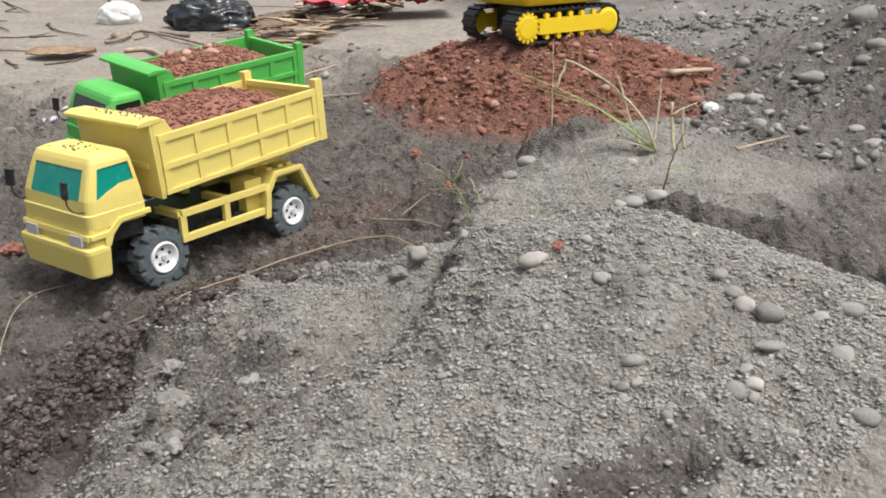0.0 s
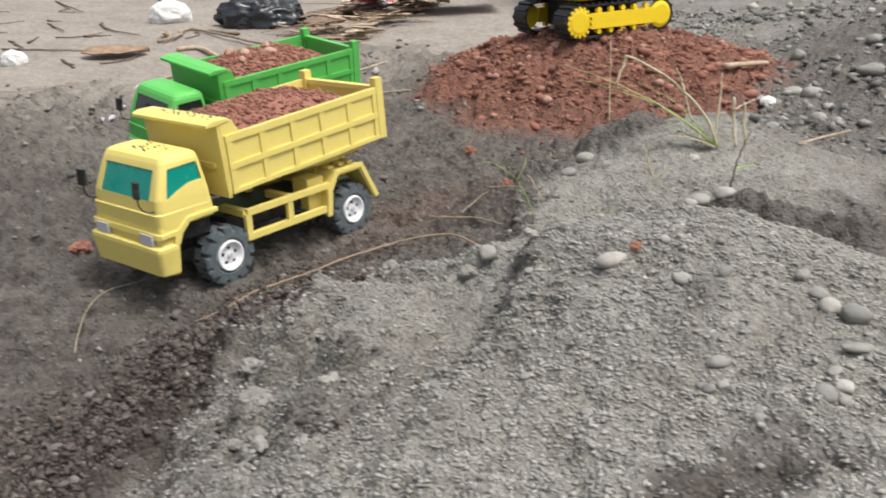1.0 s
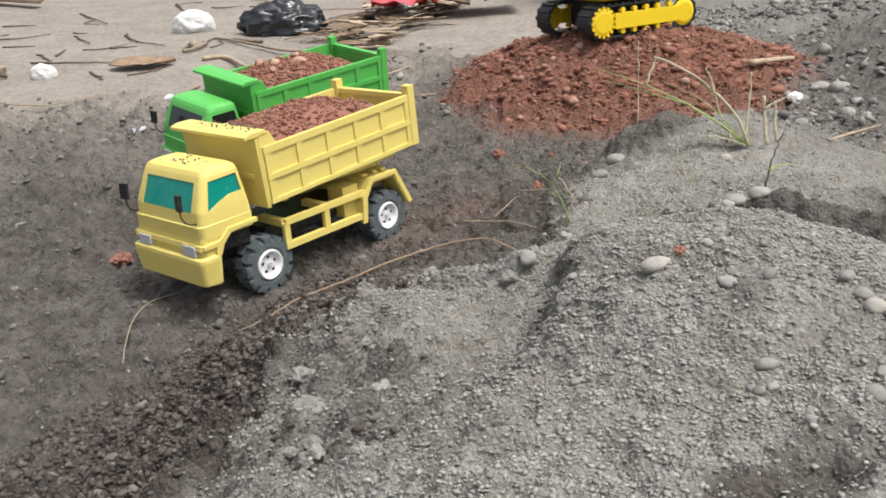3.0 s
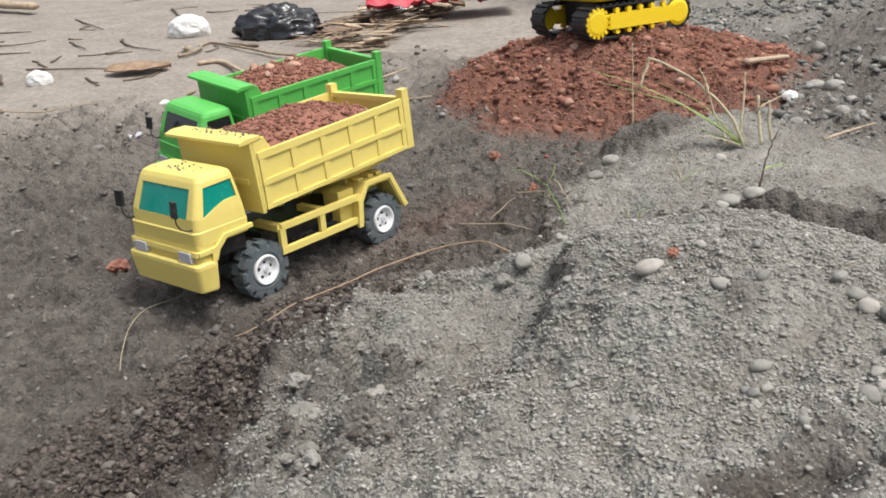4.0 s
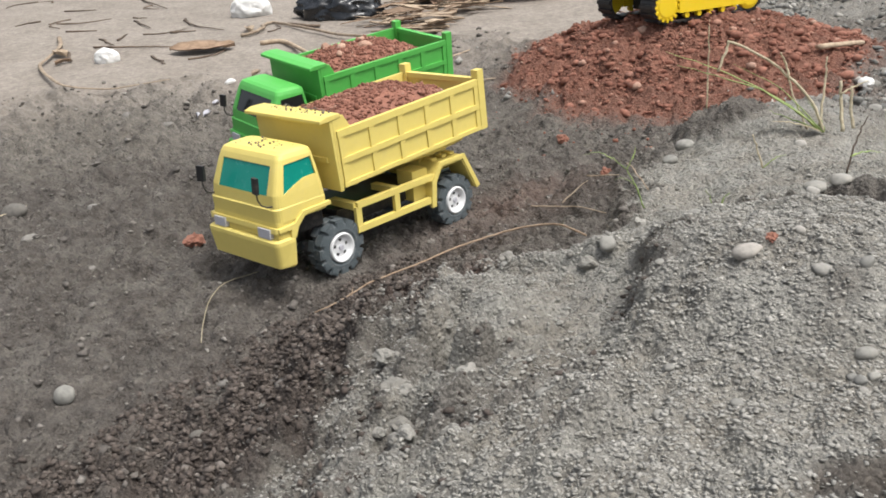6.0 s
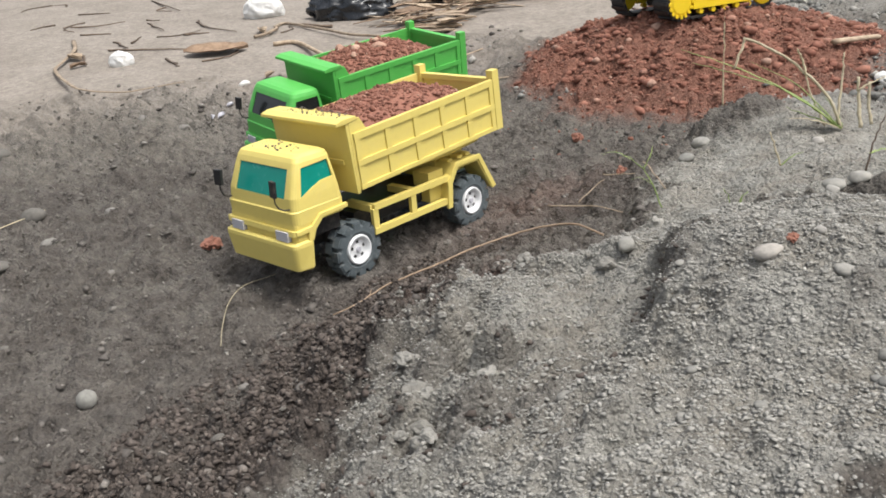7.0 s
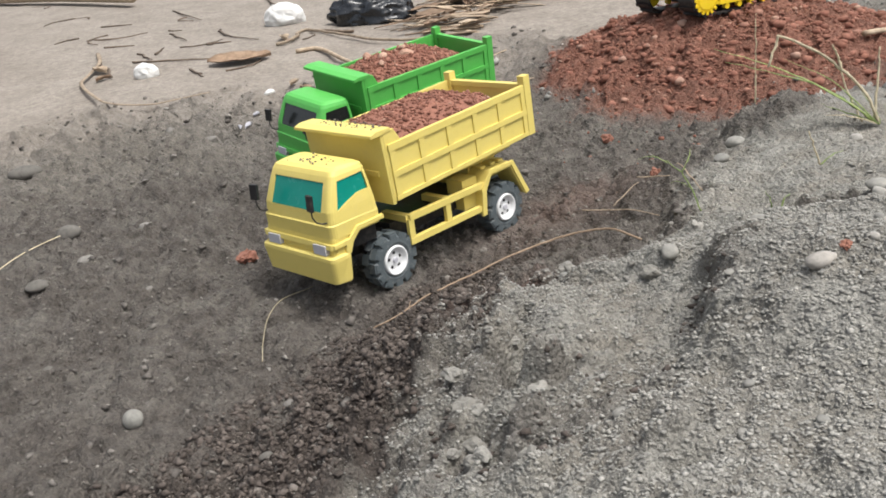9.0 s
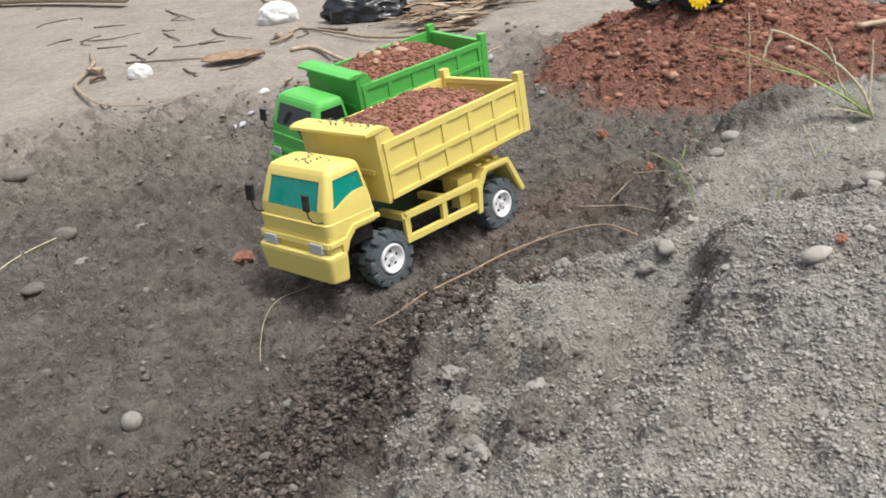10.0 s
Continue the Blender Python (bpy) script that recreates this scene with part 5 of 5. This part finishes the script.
def plant(name, blades, label, category):
    """Blades: (points, radius, flatness, material, taper, kind)."""
    base = blades[0][0][0]
    p = thing(name, Matrix.Translation(base), label, category)
    inv = Matrix.Translation(Vector(base)).inverted()
    for k, (points, radius, flat, material, taper, kind) in enumerate(blades):
        part(kind, moved(tube(bent(points, 6, 0.0006, k), radius, taper, 6, flat), inv), material, p, "", True)
    return p


B = (0.636, -0.486, 0.100)
plant("grass_clump", [
    ([B, (0.605, -0.428, 0.150), (0.565, -0.353, 0.197), (0.520, -0.278, 0.231)], 0.0054, 0.3, GRASS, 0.15, "blade"),
    ([B, (0.610, -0.414, 0.156), (0.563, -0.340, 0.190), (0.530, -0.292, 0.209)], 0.0048, 0.3, GRASS, 0.2, "blade"),
    ([B, (0.630, -0.463, 0.152), (0.612, -0.413, 0.203), (0.582, -0.358, 0.239), (0.576, -0.352, 0.232), (0.555, -0.349, 0.198)], 0.0030, 0.8, STRAW, 0.7, "stalk"),
    ([(0.620, -0.435, 0.180), (0.618, -0.428, 0.205), (0.612, -0.422, 0.222)], 0.0024, 0.8, STRAW, 0.6, "stalk"),
    ([(0.643, -0.513, 0.102), (0.655, -0.503, 0.140), (0.663, -0.497, 0.174)], 0.0032, 0.7, STRAW, 0.7, "stalk"),
    ([(0.668, -0.520, 0.100), (0.680, -0.510, 0.130), (0.690, -0.505, 0.162)], 0.0029, 0.7, STRAW, 0.7, "stalk"),
    ([(0.658, -0.500, 0.155), (0.670, -0.515, 0.165), (0.684, -0.530, 0.173)], 0.0026, 0.6, STRAW, 0.4, "stalk"),
    ([B, (0.630, -0.455, 0.125), (0.629, -0.444, 0.141)], 0.0042, 0.3, GRASS, 0.2, "blade"),
    ([B, (0.648, -0.470, 0.125), (0.646, -0.455, 0.143)], 0.0038, 0.3, GRASS, 0.2, "blade"),
    ([B, (0.612, -0.440, 0.122), (0.596, -0.415, 0.136)], 0.0042, 0.3, GRASS, 0.2, "blade"),
    ([B, (0.600, -0.455, 0.118), (0.575, -0.430, 0.124)], 0.0038, 0.3, STRAW, 0.2, "blade"),
    ([B, (0.615, -0.425, 0.165), (0.585, -0.360, 0.205)], 0.0035, 0.3, GRASS, 0.15, "blade"),
], "clump of green and straw-coloured grass with bent dry stalks", "grass")
plant("dry_stalk", [([(0.720, -0.250, 0.091), (0.724, -0.248, 0.173), (0.720, -0.250, 0.251)], 0.0016, 0.8, STRAW, 0.6, "stalk"), ([(0.640, -0.46, 0.10), (0.650, -0.43, 0.150), (0.655, -0.415, 0.190)], 0.0022, 0.8, STRAW, 0.5, "stalk"), ([(0.66, -0.47, 0.10), (0.70, -0.46, 0.16), (0.715, -0.455, 0.20)], 0.0022, 0.8, STRAW, 0.5, "stalk")], "thin upright straw stalks beside the grass clump", "grass")
plant("dark_twig", [([(0.338, -0.625, 0.130), (0.355, -0.627, 0.168), (0.372, -0.633, 0.196)], 0.0014, 1.0, TWIG, 0.5, "stem"), ([(0.347, -0.624, 0.152), (0.360, -0.640, 0.156), (0.372, -0.652, 0.153)], 0.0032, 0.25, GRASS, 0.2, "leaf")], "thin dark twig with a green leaf standing in gravel", "twig")
plant("weed", [([(0.215, -0.420, 0.088), (0.215, -0.401, 0.128), (0.208, -0.378, 0.153)], 0.0011, 0.9, GRASS, 0.5, "stem"), ([(0.213, -0.395, 0.138), (0.222, -0.400, 0.154), (0.230, -0.398, 0.164)], 0.0018, 0.25, GRASS, 0.1, "leaf"), ([(0.208, -0.378, 0.151), (0.198, -0.360, 0.160), (0.190, -0.345, 0.156)], 0.0018, 0.25, GRASS, 0.1, "leaf"), ([(0.216, -0.405, 0.118), (0.206, -0.395, 0.128), (0.198, -0.385, 0.127)], 0.0016, 0.25, GRASS, 0.1, "leaf")], "small green weed sprig at the mound's edge", "weed")
plant("sprout", [([(0.392, -0.498, 0.106), (0.394, -0.488, 0.130), (0.395, -0.480, 0.151)], 0.0017, 0.8, STRAW, 0.6, "stem"), ([(0.392, -0.498, 0.108), (0.402, -0.510, 0.120), (0.410, -0.52, 0.124)], 0.0024, 0.3, GRASS, 0.2, "leaf")], "pale sprout with a green leaf in gravel", "weed")
plant("sprout", [([(0.20, -0.525, 0.085), (0.197, -0.52, 0.120), (0.192, -0.515, 0.135)], 0.0028, 0.3, GRASS, 0.3, "leaf"), ([(0.20, -0.525, 0.085), (0.207, -0.53, 0.12), (0.213, -0.535, 0.128)], 0.0024, 0.3, GRASS, 0.3, "leaf")], "tiny green sprout beside a stone in gravel", "weed")


# ---- litter on the sand ----
def sheet(nu, nv, shape, thick):
    """A thin crumpled sheet with both faces; shape(u, v) gives a place, u and v from -1 to 1."""
    bm = bmesh.new()
    layers = []
    for s in (0, 1):
        layers.append([[bm.verts.new(Vector(shape(2 * i / nu - 1, 2 * j / nv - 1)) - Vector((0, 0, s * thick))) for i in range(nu + 1)] for j in range(nv + 1)])
    for g in layers:
        for j in range(nv):
            for i in range(nu):
                bm.faces.new((g[j][i], g[j][i + 1], g[j + 1][i + 1], g[j + 1][i]))
    a, b = layers
    edge = [(0, i) for i in range(nu)] + [(j, nu) for j in range(nv)] + [(nv, i) for i in range(nu, 0, -1)] + [(j, 0) for j in range(nv, 0, -1)]
    for (j, i), (q, p) in zip(edge, edge[1:] + edge[:1]):
        bm.faces.new((a[j][i], a[q][p], b[q][p], b[j][i]))
    return bm


def leaf_mesh(length, width, curl, seed):
    def shape(u, v):
        w = width * (1 - abs(u) ** 2.2) ** 0.7 * 0.5 + 0.001
        z = curl * (0.7 * v * v * width + 0.35 * length * (0.25 - 0.25 * u * u)) + 0.10 * width * noise.noise(Vector((u * 2.3, v * 2.0, seed * 3.7)))
        return (u * length / 2, v * w + 0.06 * length * math.sin(2 * u + seed), z)
    return sheet(14, 6, shape, 0.0012)


def lay_sheet(name, bm, material, label, category, x, y, turn, lift=0.004, tilt=(0, 0), group=""):
    ob = link_mesh(name, bm, material, smooth_shade=True)
    ob.matrix_world = pose(x, y, ground_z(x, y) + lift, tilt[0], tilt[1], turn)
    return tagged(ob, label, category, group)


lay_sheet("dry_leaf", leaf_mesh(0.215, 0.10, 0.16, 4), LEAF, "large dry brown leaf curled on the sand", "leaf", 0.985, 1.715, -33, 0.010, (8, 0))
r = np.random.RandomState(44)
for k in range(120):
    u, v = r.uniform(0, 1), r.uniform(0, 1)
    x, y = 1.45 + 0.95 * u + 0.16 * v, 1.12 + 0.45 * v + 0.32 * u
    wide = r.rand() > 0.55
    n_ = r.uniform(0.07, 0.20)
    if wide:
        lay_sheet("dry_leaf", leaf_mesh(n_, n_ * r.uniform(0.2, 0.42), r.uniform(0.05, 0.4), k), LEAF if r.rand() > 0.55 else BARK, "dry curled leaf in a heap of litter", "leaf", x, y, r.uniform(-70, 40), 0.006 + 0.02 * r.rand(), (r.uniform(-18, 18), r.uniform(-12, 12)), "dry litter by the sand")
    else:
        lay_sheet("bark_strip", leaf_mesh(n_ * 1.6, 0.012 + 0.012 * r.rand(), r.uniform(0.0, 0.2), k), BARK if r.rand() > 0.3 else LEAF, "pale strip of dry bark in a heap of litter", "bark", x, y, r.uniform(-70, 10), 0.010 + 0.025 * r.rand(), (r.uniform(-10, 10), r.uniform(-10, 10)), "dry litter by the sand")
for k, (x, y, n_, t) in enumerate(((0.70, 2.15, 0.10, 80), (0.64, 2.02, 0.07, 20), (1.27, 1.83, 0.10, 70), (1.52, 1.30, 0.09, -30), (0.83, 1.22, 0.06, 30), (0.80, 1.13, 0.07, 60), (0.95, 1.10, 0.05, 0))):
    lay_sheet("dry_leaf", leaf_mesh(n_, n_ * 0.35, 0.6, 20 + k), LEAF if k % 2 else BARK, "small dry leaf scrap on the sand", "leaf", x, y, t, 0.004)


def crumpled(name, x, y, size, material, label, category, seed, fold=0.28, turn=0.0):
    bm = bmesh.new()
    bmesh.ops.create_icosphere(bm, subdivisions=5, radius=1.0)
    for v in bm.verts:
        p = v.co.copy()
        d = 0
        for q, w in ((1.2, 1.0), (2.4, 0.6), (5.0, 0.22), (11, 0.05)):
            d += w * (1 - 2.2 * abs(noise.noise(p * q + Vector((seed, seed * 2, 0)))))
        f = 1 + fold * (d - 0.9)
        v.co = Vector((p.x * f * size[0], p.y * f * size[1], max(p.z * f, -0.35) * size[2]))
    ob = link_mesh(name, bm, material, smooth_shade=True)
    ob.matrix_world = pose(x, y, ground_z(x, y) + 0.30 * size[2], 0, 0, turn)
    return tagged(ob, label, category)


crumpled("plastic_bag", 1.66, 1.76, (0.160, 0.10, 0.085), BAG, "crumpled black plastic bag lying on the sand", "plastic bag", 3, 0.26, -52)
crumpled("white_wrapper", 1.50, 2.12, (0.082, 0.06, 0.062), FOAM, "white crumpled plastic wrapper on the sand", "wrapper", 7, 0.10, -50)
crumpled("white_wrapper", 0.735, 1.90, (0.040, 0.030, 0.036), FOAM, "small white plastic scrap on the sand", "wrapper", 9, 0.10, -40)
crumpled("white_wrapper", 1.30, -0.33, (0.020, 0.016, 0.014), FOAM, "small white plastic scrap by the rubble", "wrapper", 11, 0.12, 0)


for k, (x, y, n_, t) in enumerate(((0.499, 0.994, 0.024, 20), (0.452, 0.963, 0.016, 70), (0.575, 1.061, 0.018, -30))):
    lay_sheet("foil_scrap", leaf_mesh(n_, n_ * 0.4, 1.2, 60 + k), GREYLAMP, "torn pale foil scrap on the soil", "scrap", x, y, t, 0.004, (25, -15), "foil scraps on the soil")


def red_shape(u, v):
    return (0.30 * u, 0.12 * v, 0.05 + 0.05 * noise.noise(Vector((3 * u, 3 * v, 1.0))) + 0.025 * noise.noise(Vector((9 * u, 7 * v, 4.0))))


lay_sheet("plastic_sheet", sheet(48, 20, red_shape, 0.002), SHEET, "crumpled red plastic sheet behind the litter", "plastic sheet", 2.17, 1.36, -48, 0.03)
crumpled("white_wrapper", 2.16, 1.62, (0.07, 0.05, 0.05), FOAM, "torn pale plastic wrapper among dry litter", "wrapper", 15, 0.2, 10)
